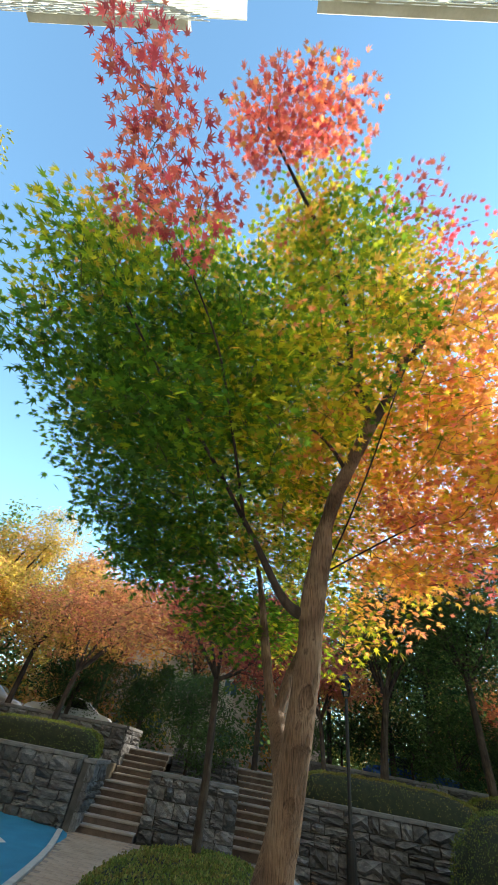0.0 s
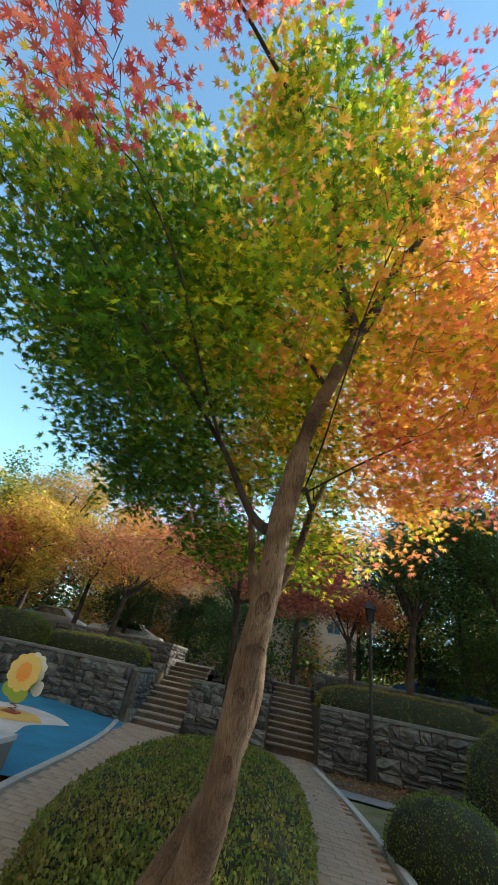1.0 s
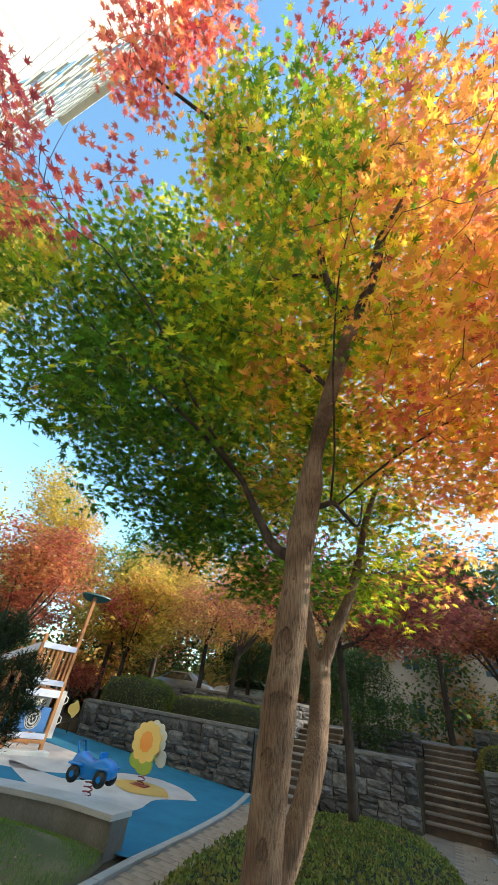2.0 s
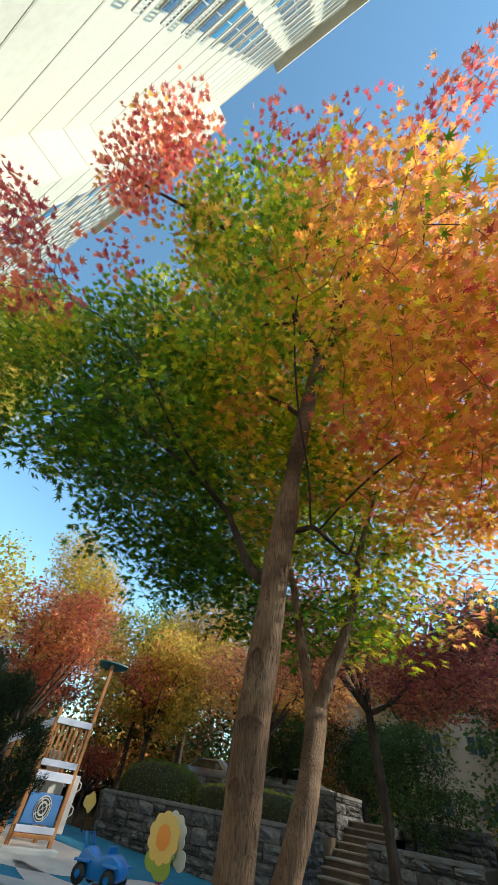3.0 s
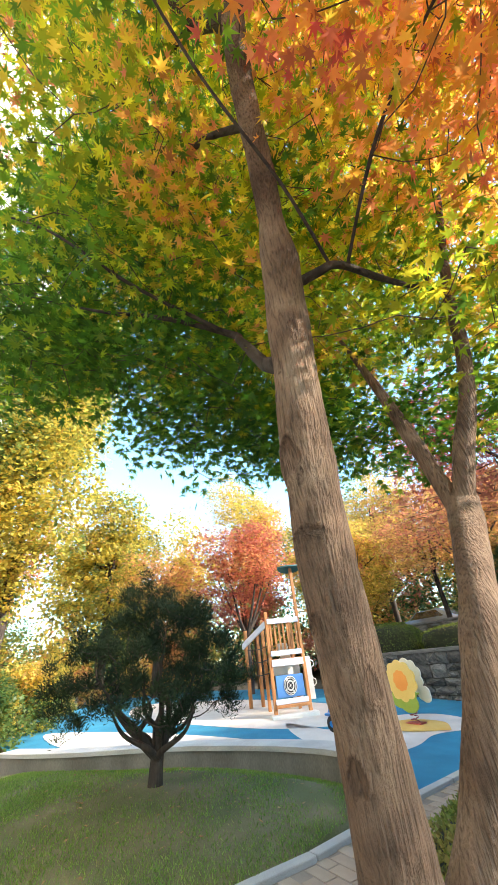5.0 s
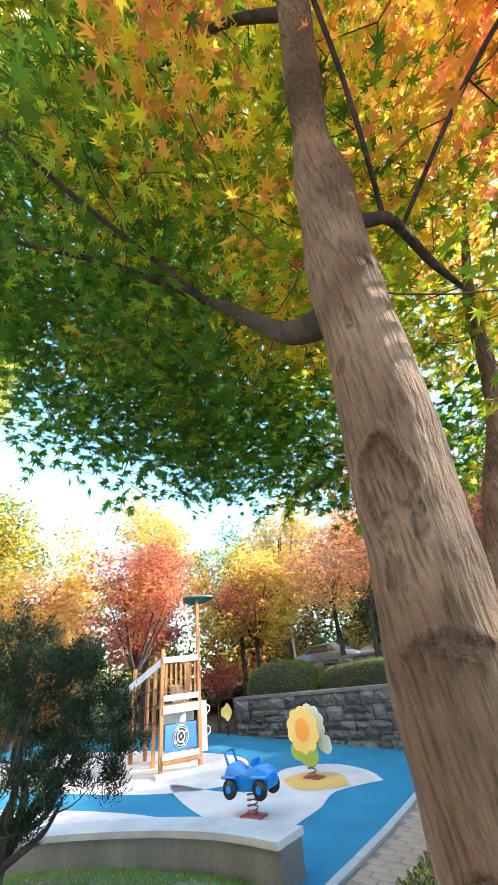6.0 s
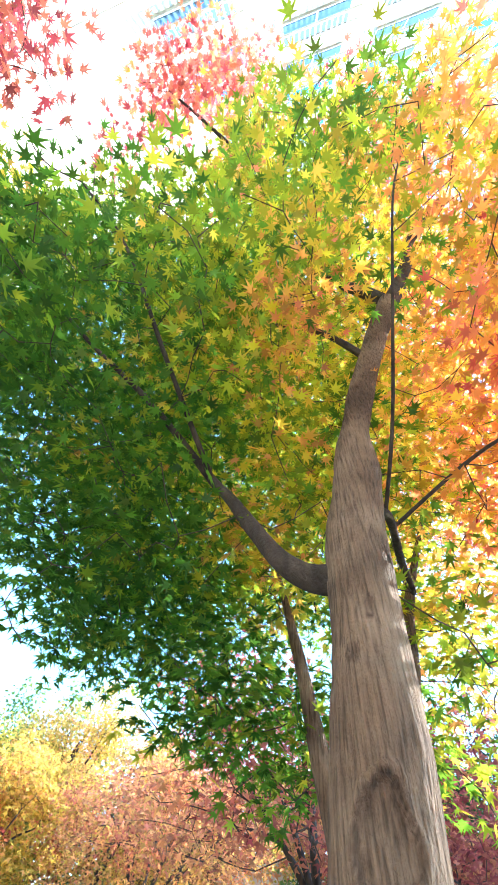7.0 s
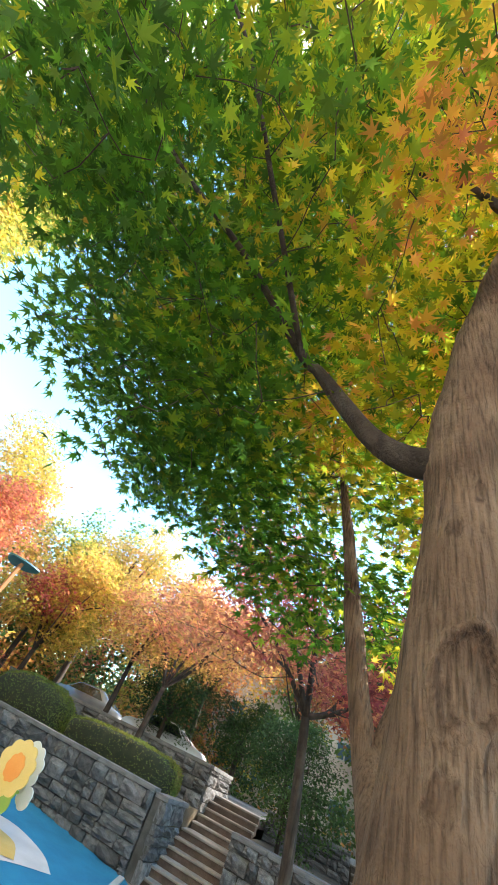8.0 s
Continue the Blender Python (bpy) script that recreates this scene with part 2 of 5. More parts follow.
M["window"] = glassy("window_glass", (0.10, 0.16, 0.22))
M["window_blue"] = glassy("window_blue_film", (0.03, 0.30, 0.55))
M["car_glass"] = glassy("car_glass", (0.02, 0.025, 0.03))


# ---- mesh helpers ----
def part(name, bm, material, parent=None, label="", smooth=False):
    me = bpy.data.meshes.new(name)
    bm.to_mesh(me)
    bm.free()
    return hang(name, me, material, parent, label, smooth)


def hang(name, me, material, parent=None, label="", smooth=False):
    if material and not me.materials:
        me.materials.append(material)
    if smooth:
        me.polygons.foreach_set("use_smooth", [True] * len(me.polygons))
    ob = new(name, me)
    if parent:
        ob.parent = parent
    if label:
        tagged(ob, label)
    return ob


def thing(name, at, label, category, group="", kind="", turn=0):
    ob = new(name)
    ob.matrix_basis = pose(*at, 0, 0, turn)
    return tagged(ob, label, category, group, kind)


def box(bm, x0, x1, y0, y1, z0, z1, bevel=0.0):
    r = bmesh.ops.create_cube(bm, size=1, matrix=Matrix.LocRotScale(((x0 + x1) / 2, (y0 + y1) / 2, (z0 + z1) / 2), None, (x1 - x0, y1 - y0, z1 - z0)))
    if bevel:
        es = {e for v in r["verts"] for e in v.link_edges}
        bmesh.ops.bevel(bm, geom=list(es), offset=bevel, segments=2, affect="EDGES", profile=0.5)
    return bm


def boxes(*specs, bevel=0.0):
    bm = bmesh.new()
    for s in specs:
        box(bm, *s, bevel)
    return bm


def tube(bm, pts, radii, sides=8, caps=True):
    """A tapered tube along a line of points."""
    pts = [Vector(p) for p in pts]
    rings, ref = [], Vector((0.31, 0.95, 0.05))
    for i, p in enumerate(pts):
        t = (pts[min(i + 1, len(pts) - 1)] - pts[max(i - 1, 0)]).normalized()
        a = t.cross(ref if abs(t.dot(ref)) < 0.95 else Vector((1, 0, 0))).normalized()
        b = t.cross(a)
        r = radii[i] if hasattr(radii, "__len__") else radii
        rings.append([bm.verts.new(p + (a * math.cos(k * math.tau / sides) + b * math.sin(k * math.tau / sides)) * r) for k in range(sides)])
    for r0, r1 in zip(rings, rings[1:]):
        for k in range(sides):
            bm.faces.new((r0[k], r0[(k + 1) % sides], r1[(k + 1) % sides], r1[k]))
    if caps:
        bm.faces.new(rings[0])
        bm.faces.new(rings[-1][::-1])
    bmesh.ops.recalc_face_normals(bm, faces=bm.faces)
    return bm


def prism(bm, outline, z0, z1):
    """A flat outline drawn up from z0 to z1."""
    lo = [bm.verts.new((x, y, z0)) for x, y in outline]
    hi = [bm.verts.new((x, y, z1)) for x, y in outline]
    bm.faces.new(hi)
    bm.faces.new(lo[::-1])
    for i in range(len(lo)):
        j = (i + 1) % len(lo)
        bm.faces.new((lo[i], lo[j], hi[j], hi[i]))
    bmesh.ops.recalc_face_normals(bm, faces=bm.faces)
    return bm


def from_arrays(name, co, tris, turn=None):
    me = bpy.data.meshes.new(name)
    me.vertices.add(len(co))
    me.vertices.foreach_set("co", co.astype(np.float32).ravel())
    me.loops.add(tris.size)
    me.loops.foreach_set("vertex_index", tris.astype(np.int32).ravel())
    k = tris.shape[1]
    me.polygons.add(len(tris))
    me.polygons.foreach_set("loop_start", np.arange(0, tris.size, k, dtype=np.int32))
    me.update(calc_edges=True)
    if turn is not None:
        at = me.attributes.new("turn", "FLOAT", "POINT")
        at.data.foreach_set("value", turn.astype(np.float32))
    me.validate()
    return me


def star_leaf(tips, lens, valley):
    v = [(0, 0, 0)]
    for i, (a, s) in enumerate(zip(tips, lens)):
        a = radians(a)
        v.append((math.sin(a) * s, math.cos(a) * s + 0.12, -0.16 * s * s))
        if i + 1 < len(tips):
            b = radians((tips[i] + tips[i + 1]) / 2)
            q = valley * min(s, lens[i + 1]) / 0.7
            v.append((math.sin(b) * q, math.cos(b) * q + 0.12, 0.02))
    return np.array(v), np.array([(0, i + 1, i) for i in range(1, len(v) - 1)])


MAPLE = star_leaf((-128, -82, -40, 0, 40, 82, 128), (0.42, 0.68, 0.9, 1.0, 0.9, 0.68, 0.42), 0.27)
FAR = star_leaf((-70, 0, 70), (0.85, 1.0, 0.85), 0.34)
BLADE = (np.array([(0, 0, 0), (0.32, 0.5, 0.06), (0, 1, -0.08), (-0.32, 0.5, 0.06)]), np.array([(0, 1, 2), (0, 2, 3)]))
NEEDLE = (np.array([(-0.05, 0, 0), (0.05, 0, 0), (0, 1, 0.0)]), np.array([(0, 1, 2)]))


def leaf_mesh(name, shape, pos, fwd, up, size, turn):
    """Many leaves in one mesh: each a copy of the shape at its place, heading and size."""
    v, t = shape
    n = len(pos)
    fwd = fwd / np.linalg.norm(fwd, axis=1)[:, None]
    side = np.cross(fwd, up)
    side /= np.linalg.norm(side, axis=1)[:, None] + 1e-9
    up = np.cross(side, fwd)
    co = pos[:, None] + size[:, None, None] * (v[None, :, 0, None] * side[:, None] + v[None, :, 1, None] * fwd[:, None] + v[None, :, 2, None] * up[:, None])
    tri = (np.arange(n) * len(v))[:, None, None] + t[None]
    return from_arrays(name, co.reshape(-1, 3), tri.reshape(-1, 3), np.repeat(turn, len(v)))


def bezier_path(pts, steps=5):
    """Points along a smooth line through the given ones."""
    p = [np.array(q, float) for q in pts]
    out = []
    for i in range(len(p) - 1):
        a, b, c, d = p[max(i - 1, 0)], p[i], p[i + 1], p[min(i + 2, len(p) - 1)]
        for s in np.arange(steps) / steps:
            out.append(0.5 * (2 * b + (c - a) * s + (2 * a - 5 * b + 4 * c - d) * s * s + (3 * b - a - 3 * c + d) * s ** 3))
    out.append(p[-1])
    return np.array(out)


# ---- how trees grow ----
def in_lobes(rng, lobes):
    """Spray centres inside rounded lobes (centre, radii, count, turn, spread), thicker towards the outside."""
    pos, turn = [], []
    for c, r, n, tn, sp in lobes:
        d = rng.normal(size=(n, 3))
        d /= np.linalg.norm(d, axis=1)[:, None]
        q = 0.45 + 0.55 * rng.random(n) ** 0.5
        pos.append(np.array(c) + d * q[:, None] * np.array(r))
        turn.append(tn + rng.normal(size=n) * sp)
    return np.concatenate(pos), np.concatenate(turn)


def grow_twigs(rng, skeleton, sprays, step=0.3, sag=0.03, thickest=0.011):
    """Ties each spray to the nearest wood by a bent twig. Gives the twigs as segments with radii."""
    nodes = [np.array(p) for line in skeleton for p in line]
    fixed = len(nodes)
    parent, load = [-1] * fixed, [0] * fixed
    arr = np.zeros((fixed + 40 * len(sprays), 3))
    arr[:fixed] = nodes
    count = fixed
    near = np.array([np.min(np.linalg.norm(arr[:fixed] - s, axis=1)) for s in sprays])
    for i in np.argsort(near):
        s = sprays[i]
        d = np.linalg.norm(arr[:count] - s, axis=1) + 0.5 * np.maximum(0, arr[:count, 2] - s[2])
        j = int(np.argmin(d))
        a = arr[j].copy()
        k = min(30, max(1, int(np.ceil(np.linalg.norm(s - a) / step))))
        bend = rng.normal(size=3) * 0.035 * np.linalg.norm(s - a)
        for m in range(1, k + 1):
            f = m / k
            arr[count] = a + (s - a) * f + bend * 4 * f * (1 - f) + np.array((0, 0, -sag)) * math.sin(f * math.pi)
            parent.append(j)
            load.append(0)
            j = count
            count += 1
        while j >= fixed:
            load[j] += 1
            j = parent[j]
    idx = np.arange(fixed, count)
    par = np.array(parent)[idx]
    ld = np.array(load, float)
    r1 = np.minimum(0.0026 * ld[idx] ** 0.45, thickest)
    r0 = np.where(par >= fixed, np.minimum(np.minimum(0.0026 * np.maximum(ld[par], 1) ** 0.45, thickest), r1 * 1.6), r1 * 1.3)
    return arr[par], arr[idx], r0, r1


def segment_mesh(name, p0, p1, r0, r1, sides=5):
    d = p1 - p0
    d /= np.linalg.norm(d, axis=1)[:, None] + 1e-9
    ref = np.where(np.abs(d[:, 2:]) > 0.9, np.array([[1.0, 0, 0]]), np.array([[0, 0, 1.0]]))
    a = np.cross(d, ref)
    a /= np.linalg.norm(a, axis=1)[:, None] + 1e-9
    b = np.cross(d, a)
    ang = np.arange(sides) * math.tau / sides
    ring = np.cos(ang)[None, :, None] * a[:, None] + np.sin(ang)[None, :, None] * b[:, None]
    p0, p1 = p0 - d * r0[:, None] * 0.5, p1 + d * r1[:, None] * 0.5
    co = np.concatenate((p0[:, None] + ring * r0[:, None, None], p1[:, None] + ring * r1[:, None, None]), 1)
    k = np.arange(sides)
    quad = np.stack((k, (k + 1) % sides, (k + 1) % sides + sides, k + sides), 1)
    f = (np.arange(len(p0)) * 2 * sides)[:, None, None] + quad[None]
    return from_arrays(name, co.reshape(-1, 3), f.reshape(-1, 4))


def spray_leaves(rng, centres, turns, per, spread, size, droop=0.25, flat=0.12, tilt=0.35, turn_noise=0.05):
    """Leaves in flat sprays round each centre, tips pointing outwards and a little down."""
    n = rng.integers(int(per * 0.6), int(per * 1.4) + 1, len(centres))
    c = np.repeat(centres, n, 0)
    t = np.repeat(turns, n) + rng.normal(size=n.sum()) * turn_noise
    plane = np.repeat(np.concatenate((rng.normal(size=(len(centres), 2)) * 0.22, np.ones((len(centres), 1))), 1), n, 0)
    ang = rng.random(len(c)) * math.tau
    rad = np.sqrt(rng.random(len(c))) * spread
    out = np.stack((np.cos(ang), np.sin(ang), np.zeros(len(c))), 1)
    out[:, 2] = -(out * plane).sum(1) / plane[:, 2]
    pos = c + out * rad[:, None] + rng.normal(size=c.shape) * np.array((0.02, 0.02, flat * spread))
    fwd = out + rng.normal(size=c.shape) * 0.45
    fwd[:, 2] -= droop
    up = plane + rng.normal(size=c.shape) * tilt
    sz = size * rng.uniform(0.65, 1.2, len(c))
    return pos, fwd, up, sz, np.clip(t, 0, 1)


def scarred(scars, angle, z, r):
    """Relief and darkness of the old pruning scars at one place of a trunk: a raised rim, peaked above, round a sunken heart."""
    rise = dark = 0.0
    for sz, sa, w, h in scars:
        du = ((angle - sa + math.pi) % math.tau - math.pi) * r / w
        dv = (z - sz) / h + 0.35 * abs(du) - 0.1
        e = math.hypot(du, dv) * (1 + 0.25 * noise.noise(Vector((du * 1.5, dv * 1.5, sz * 9))))
        if e > 2.2:
            continue
        rise += min(w, 0.05) * (0.2 * math.exp(-((e - 1.15) / 0.2) ** 2) - 0.16 * min(1.0, max(0.0, 1.05 - e) * 4))
        dark = max(dark, min(1.0, max(0.0, (1.05 - e) / 0.12)) * (0.42 + 0.45 * noise.noise(Vector((du * 4, dv * 2.5, 4)))) + 0.85 * math.exp(-((e - 1.02) / 0.07) ** 2))
    return rise, min(1.0, dark)


def wood(bm, pts, radii, rng, sides=12, rough=0.05, steps=5, scars=()):
    """A limb with an uneven surface along a smooth line."""
    tone = bm.verts.layers.float.new("scar") if scars else None
    line = bezier_path(pts, steps)
    rr = np.interp(np.linspace(0, 1, len(line)), np.linspace(0, 1, len(radii)), radii)
    ref = Vector((0.31, 0.9, 0.2))
    rings = []
    for i, p in enumerate(line):
        t = Vector(line[min(i + 1, len(line) - 1)] - line[max(i - 1, 0)]).normalized()
        a = t.cross(ref).normalized()
        b = t.cross(a)
        ring = []
        for k in range(sides):
            w = a * math.cos(k * math.tau / sides) + b * math.sin(k * math.tau / sides)
            q = Vector(p) + w * rr[i]
            f = 1 + rough * 2.2 * noise.noise(q * 3.1) + rough * noise.noise(q * 11.0)
            if sides > 20:
                u = Vector((w.x * rr[i] * 30, w.y * rr[i] * 30, p[2] * 3.2))
                f += 0.035 * (abs(noise.noise(u)) - 0.25) + 0.02 * noise.noise(u * 2.3)
            rise, dark = scarred(scars, math.atan2(w.y, w.x), p[2] + w.z * rr[i], rr[i]) if scars else (0, 0)
            ring.append(bm.verts.new(Vector(p) + w * (rr[i] * f + rise)))
            if scars:
                ring[-1][tone] = dark
        rings.append(ring)
    for r0, r1 in zip(rings, rings[1:]):
        for k in range(sides):
            bm.faces.new((r0[k], r0[(k + 1) % sides], r1[(k + 1) % sides], r1[k]))
    bm.faces.new(rings[-1])
    bmesh.ops.recalc_face_normals(bm, faces=bm.faces)
    return line


def round_tree(name, at, label, height, crown, sprays, turn, spread, leaf, rng, material, shape=FAR, trunk_r=0.12, lean=(0, 0), stems=1, per=14, spray=0.45, bark_material=None, fork=0.35, flat=0.2, category="tree"):
    """A broad tree: trunk and limbs, twigs, and a crown of lobes with gaps."""
    tree = thing(name, at, label, category)
    bark_material = bark_material or M["bark_dark"]
    cz, rx, rz = crown
    top = np.array((lean[0], lean[1], height))
    skeleton = []
    heads = []
    for s in range(stems):
        off = np.array((math.cos(s * 2.4), math.sin(s * 2.4), 0)) * (0.12 if stems > 1 else 0)
        mid = off + top * fork * np.array((0.9, 0.9, 1)) + (off * 3 if stems > 1 else 0)
        bm = bmesh.new()
        line = wood(bm, (off * 0.8 + np.array((0, 0, -0.25)), off + top * fork * np.array((0.3, 0.3, 0.5)), mid), (trunk_r * 1.25, trunk_r, trunk_r * 0.8), rng, 10)
        skeleton.append(line)
        heads.append(mid)
        part("trunk", bm, bark_material, tree, smooth=True)
    for k in range(5 + 2 * (stems == 1)):
        a = k * 2.4 + rng.random()
        start = heads[k % stems]
        end = np.array((math.cos(a) * rx * 0.55, math.sin(a) * rx * 0.55, cz + rng.uniform(-0.2, 0.45) * rz)) + np.array((lean[0], lean[1], 0)) * 0.8
        bm = bmesh.new()
        line = wood(bm, (start, start * 0.55 + end * 0.45 + np.array((0, 0, 0.12 * height * rng.uniform(-0.5, 1))), end), (trunk_r * 0.6, trunk_r * 0.4, trunk_r * 0.15), rng, 7)
        skeleton.append(line)
        part("limb", bm, bark_material, tree, smooth=True)
    lobes = []
    for k in range(9):
        a, h = k * 2.4, rng.uniform(-0.55, 0.7)
        q = math.sqrt(max(0.1, 1 - h * h)) * rng.uniform(0.35, 0.75)
        lobes.append(((lean[0] + math.cos(a) * rx * q, lean[1] + math.sin(a) * rx * q, cz + h * rz), (rx * rng.uniform(0.4, 0.55),) * 2 + (rz * rng.uniform(0.36, 0.5),), int(sprays * 1.5) // 9, turn + rng.normal() * spread, 0.05))
    centres, turns = in_lobes(rng, lobes)
    seg = grow_twigs(rng, skeleton, centres, 0.5)
    hang("twig_mass", segment_mesh("twig_mass", *seg, 3), M["twig"], tree)["kind"] = "stuff"
    hang("crown", leaf_mesh("crown", shape, *spray_leaves(rng, centres, turns, per, spray, leaf * 1.12, flat=flat)), material, tree)["kind"] = "stuff"
    return tree


# ---- the setting: ground, paths, walls, steps ----
def sheet(name, outline, z, material, label, thick=0.0, kind="structure"):
    bm = bmesh.new()
    if thick:
        prism(bm, outline, z - thick, z)
    else:
        bm.faces.new([bm.verts.new((x, y, z)) for x, y in outline])
        bmesh.ops.recalc_face_normals(bm, faces=bm.faces)
    return tagged(part(name, bm, material), label, name.replace("_", " "), kind=kind)


def grid_ground():
    """One sheet to the horizon, lower part flat, a rise behind the retaining walls."""
    bm = bmesh.new()
    xs = [-600, -200, -80, -45, -30, -20, -14, -10, -6, -2, -0.03, -0.02, 1.52, 1.53, 3, 4.08, 4.09, 5.61, 5.62, 8, 10, 14, 20, 30, 45, 80, 200, 600]
    ys = [-600, -200, -80, -45, -30, -22, -16, -12, -8, -4, 0.6, 0.61, 4.6, 4.61, 9, 16, 25, 40, 80, 200, 600]
    rows = []
    for y in ys:
        z = 0.0 if y <= 0.6 else (1.38 if y <= 4.6 else 1.78)
        cut = lambda x: 0.6 < y <= 4.61 and (-0.025 < x < 1.525 or 4.085 < x < 5.615)
        rows.append([bm.verts.new((x, y, -0.06 if cut(x) else (z if -9 < x < 30 else min(z, 0.25 + 0.03 * max(0, y)) if y > 0.6 else 0.0) - 0.06)) for x in xs])
    for a, b in zip(rows, rows[1:]):
        for i in range(len(xs) - 1):
            bm.faces.new((a[i], a[i + 1], b[i + 1], b[i]))
    bmesh.ops.recalc_face_normals(bm, faces=bm.faces)
    return tagged(part("ground", bm, M["soil"]), "bare brown soil with trodden earth under the trees", "ground", kind="structure")


def smooth_outline(pts, steps=6):
    p = bezier_path([*pts, pts[0]], steps)
    return [tuple(q[:2]) for q in p[:-1]]


def stone_wall(name, x0, x1, y, z0, z1, depth, label, rng, course=0.29, cap=0.09, turn=0, at=None):
    """Rough ashlar in courses on a mortar core, with coping stones. The face looks to -y."""
    w = thing(name, at or (0, 0, 0), label, "stone wall", kind="structure", turn=turn)
    part("core", boxes((x0 + 0.02, x1 - 0.02, y + 0.045, y + depth, z0 - 0.1, z1 - cap)), M["mortar"], w)
    meshes = []
    for k in range(12):
        bm = bmesh.new()
        box(bm, -0.5, 0.5, -0.5, 0.5, -0.5, 0.5)
        bmesh.ops.subdivide_edges(bm, edges=bm.edges, cuts=2, use_grid_fill=True)
        for v in bm.verts:
            rim = max(abs(v.co.x), abs(v.co.z)) > 0.4
            if v.co.y < -0.4:
                v.co.y += rng.uniform(-0.1, 0.3) if rim else rng.uniform(-0.5, 0.05)
            v.co.x *= 1 - 0.09 * rng.random()
            v.co.z *= 1 - 0.14 * rng.random()
        me = bpy.data.meshes.new("stone")
        bm.to_mesh(me)
        bm.free()
        me.materials.append(M["stone"])
        meshes.append(me)
    z = z0
    while z < z1 - cap - 0.05:
        h = min(rng.uniform(course * 0.62, course * 1.25), z1 - cap - z)
        if z1 - cap - z - h < 0.12:
            h = z1 - cap - z
        x = x0
        while x < x1 - 0.05:
            wd = min(rng.uniform(0.22, 0.72), x1 - x)
            if x1 - x - wd < 0.18:
                wd = x1 - x
            cuts = ((0, 1),) if h < 0.22 or rng.random() < 0.7 else ((0, 0.48), (0.48, 1))
            for f0, f1 in cuts:
                ob = hang("stone", meshes[rng.integers(len(meshes))], None, w)
                ob.matrix_basis = Matrix.LocRotScale((x + wd / 2, y + 0.04, z + (f0 + f1) / 2 * h), Euler((0, rng.normal() * 0.02, 0)), (wd - 0.006, rng.uniform(0.13, 0.2), h * (f1 - f0) - 0.004))
            x += wd
        z += h
    bm = bmesh.new()
    box(bm, -0.5, 0.5, -0.5, 0.5, -0.5, 0.5, 0.02)
    me = bpy.data.meshes.new("coping")
    bm.to_mesh(me)
    bm.free()
    me.materials.append(M["wall_cap"])
    k = max(1, round((x1 - x0) / 0.9))
    for i in range(k):
        ob = hang("coping_stone", me, None, w)
        ob.matrix_basis = Matrix.LocRotScale((x0 + (i + 0.5) * (x1 - x0) / k, y + depth / 2 - 0.03, z1 - cap / 2), None, ((x1 - x0) / k - 0.012, depth + 0.06, cap))
    return w


def stairs(name, x0, x1, y0, label, rng):
    """Two flights of stone steps with a landing: six risers, then five."""
    s = thing(name, (0, 0, 0), label, "stairs", kind="structure")
    y, z = y0, 0.0
    for i in range(11):
        run = 0.3 if i != 5 else 0.75
        run = max(0.5, 5.2 - y) if i == 10 else run
        z += 0.16
        part("step", boxes((x0, x1, y + 0.03, y + run + 0.02, z - 0.24, z - 0.045)), M["riser"], s, "dark brick riser" if not i else "")
        bm = boxes((x0 - 0.01, x1 + 0.01, y, y + run + 0.03, z - 0.045, z), bevel=0.012)
        part("tread", bm, M["tread"], s, "pale worn stone tread" if not i else "")
        y += run
    part("base", boxes((x0 + 0.01, x1 - 0.01, y0 + 0.4, y, -0.2, 0.14)), M["mortar"], s)
    return s, y


rng = np.random.default_rng(7)
grid_ground()
sheet("pavement", [(-30, -16.5), (30, -16.5), (30, -9.6), (5.9, -9.2), (5.75, 0.4), (3.9, 0.9), (1.6, 0.05), (-0.3, 0.05), (0.2, -2.5), (0.6, -4.9), (0.8, -6.7), (1.1, -9.1), (0.2, -11.4), (-6, -11.2), (-30, -11.4)], 0.0, M["joint"], "worn brown paved walk with sandy joints")
sheet("upper_walk", [(-30, 4.9), (30, 4.9), (30, 30), (-30, 30)], 1.76, M["asphalt"], "grey asphalt lane above the retaining walls")

def play_z(x):
    return 0.05 * max(0.0, -x)


def play_sheet(name, outline, z, material, label):
    """A sheet that lies flat on the walk's side and rises to the west."""
    bm = bmesh.new()
    bm.faces.new([bm.verts.new((x, y, 0)) for x, y in outline])
    bmesh.ops.bisect_plane(bm, geom=bm.verts[:] + bm.edges[:] + bm.faces[:], plane_co=(0, 0, 0), plane_no=(1, 0, 0))
    for v in bm.verts:
        v.co.z = z + play_z(v.co.x)
    bmesh.ops.recalc_face_normals(bm, faces=bm.faces)
    return tagged(part(name, bm, material), label, "playground floor", kind="structure")


# playground floor, rising gently to the west: blue rubber with pale and yellow islands
play_sheet("playground_floor", smooth_outline([(-9.8, -0.6), (-7.3, -0.1), (-4, -0.03), (-0.36, -0.1), (0.2, -2.5), (0.56, -4.8), (0.74, -6.6), (-1, -6.5), (-3, -7.6), (-4.6, -9.2), (-7, -10.9), (-12, -10.8), (-15, -5)], 5), 0.012, M["blue"], "bright blue rubber safety floor of a playground")
play_sheet("pale_floor_patch", smooth_outline([(-0.55, -2.7), (-1.2, -2.2), (-2.2, -2.1), (-2.9, -2.9), (-2.6, -4.0), (-2.9, -4.75), (-4.4, -5.0), (-2.7, -5.75), (-0.9, -5.9), (-0.75, -4.7), (-1.0, -3.7)], 5), 0.018, M["white_rubber"], "pale pinkish rubber patch on the playground floor")
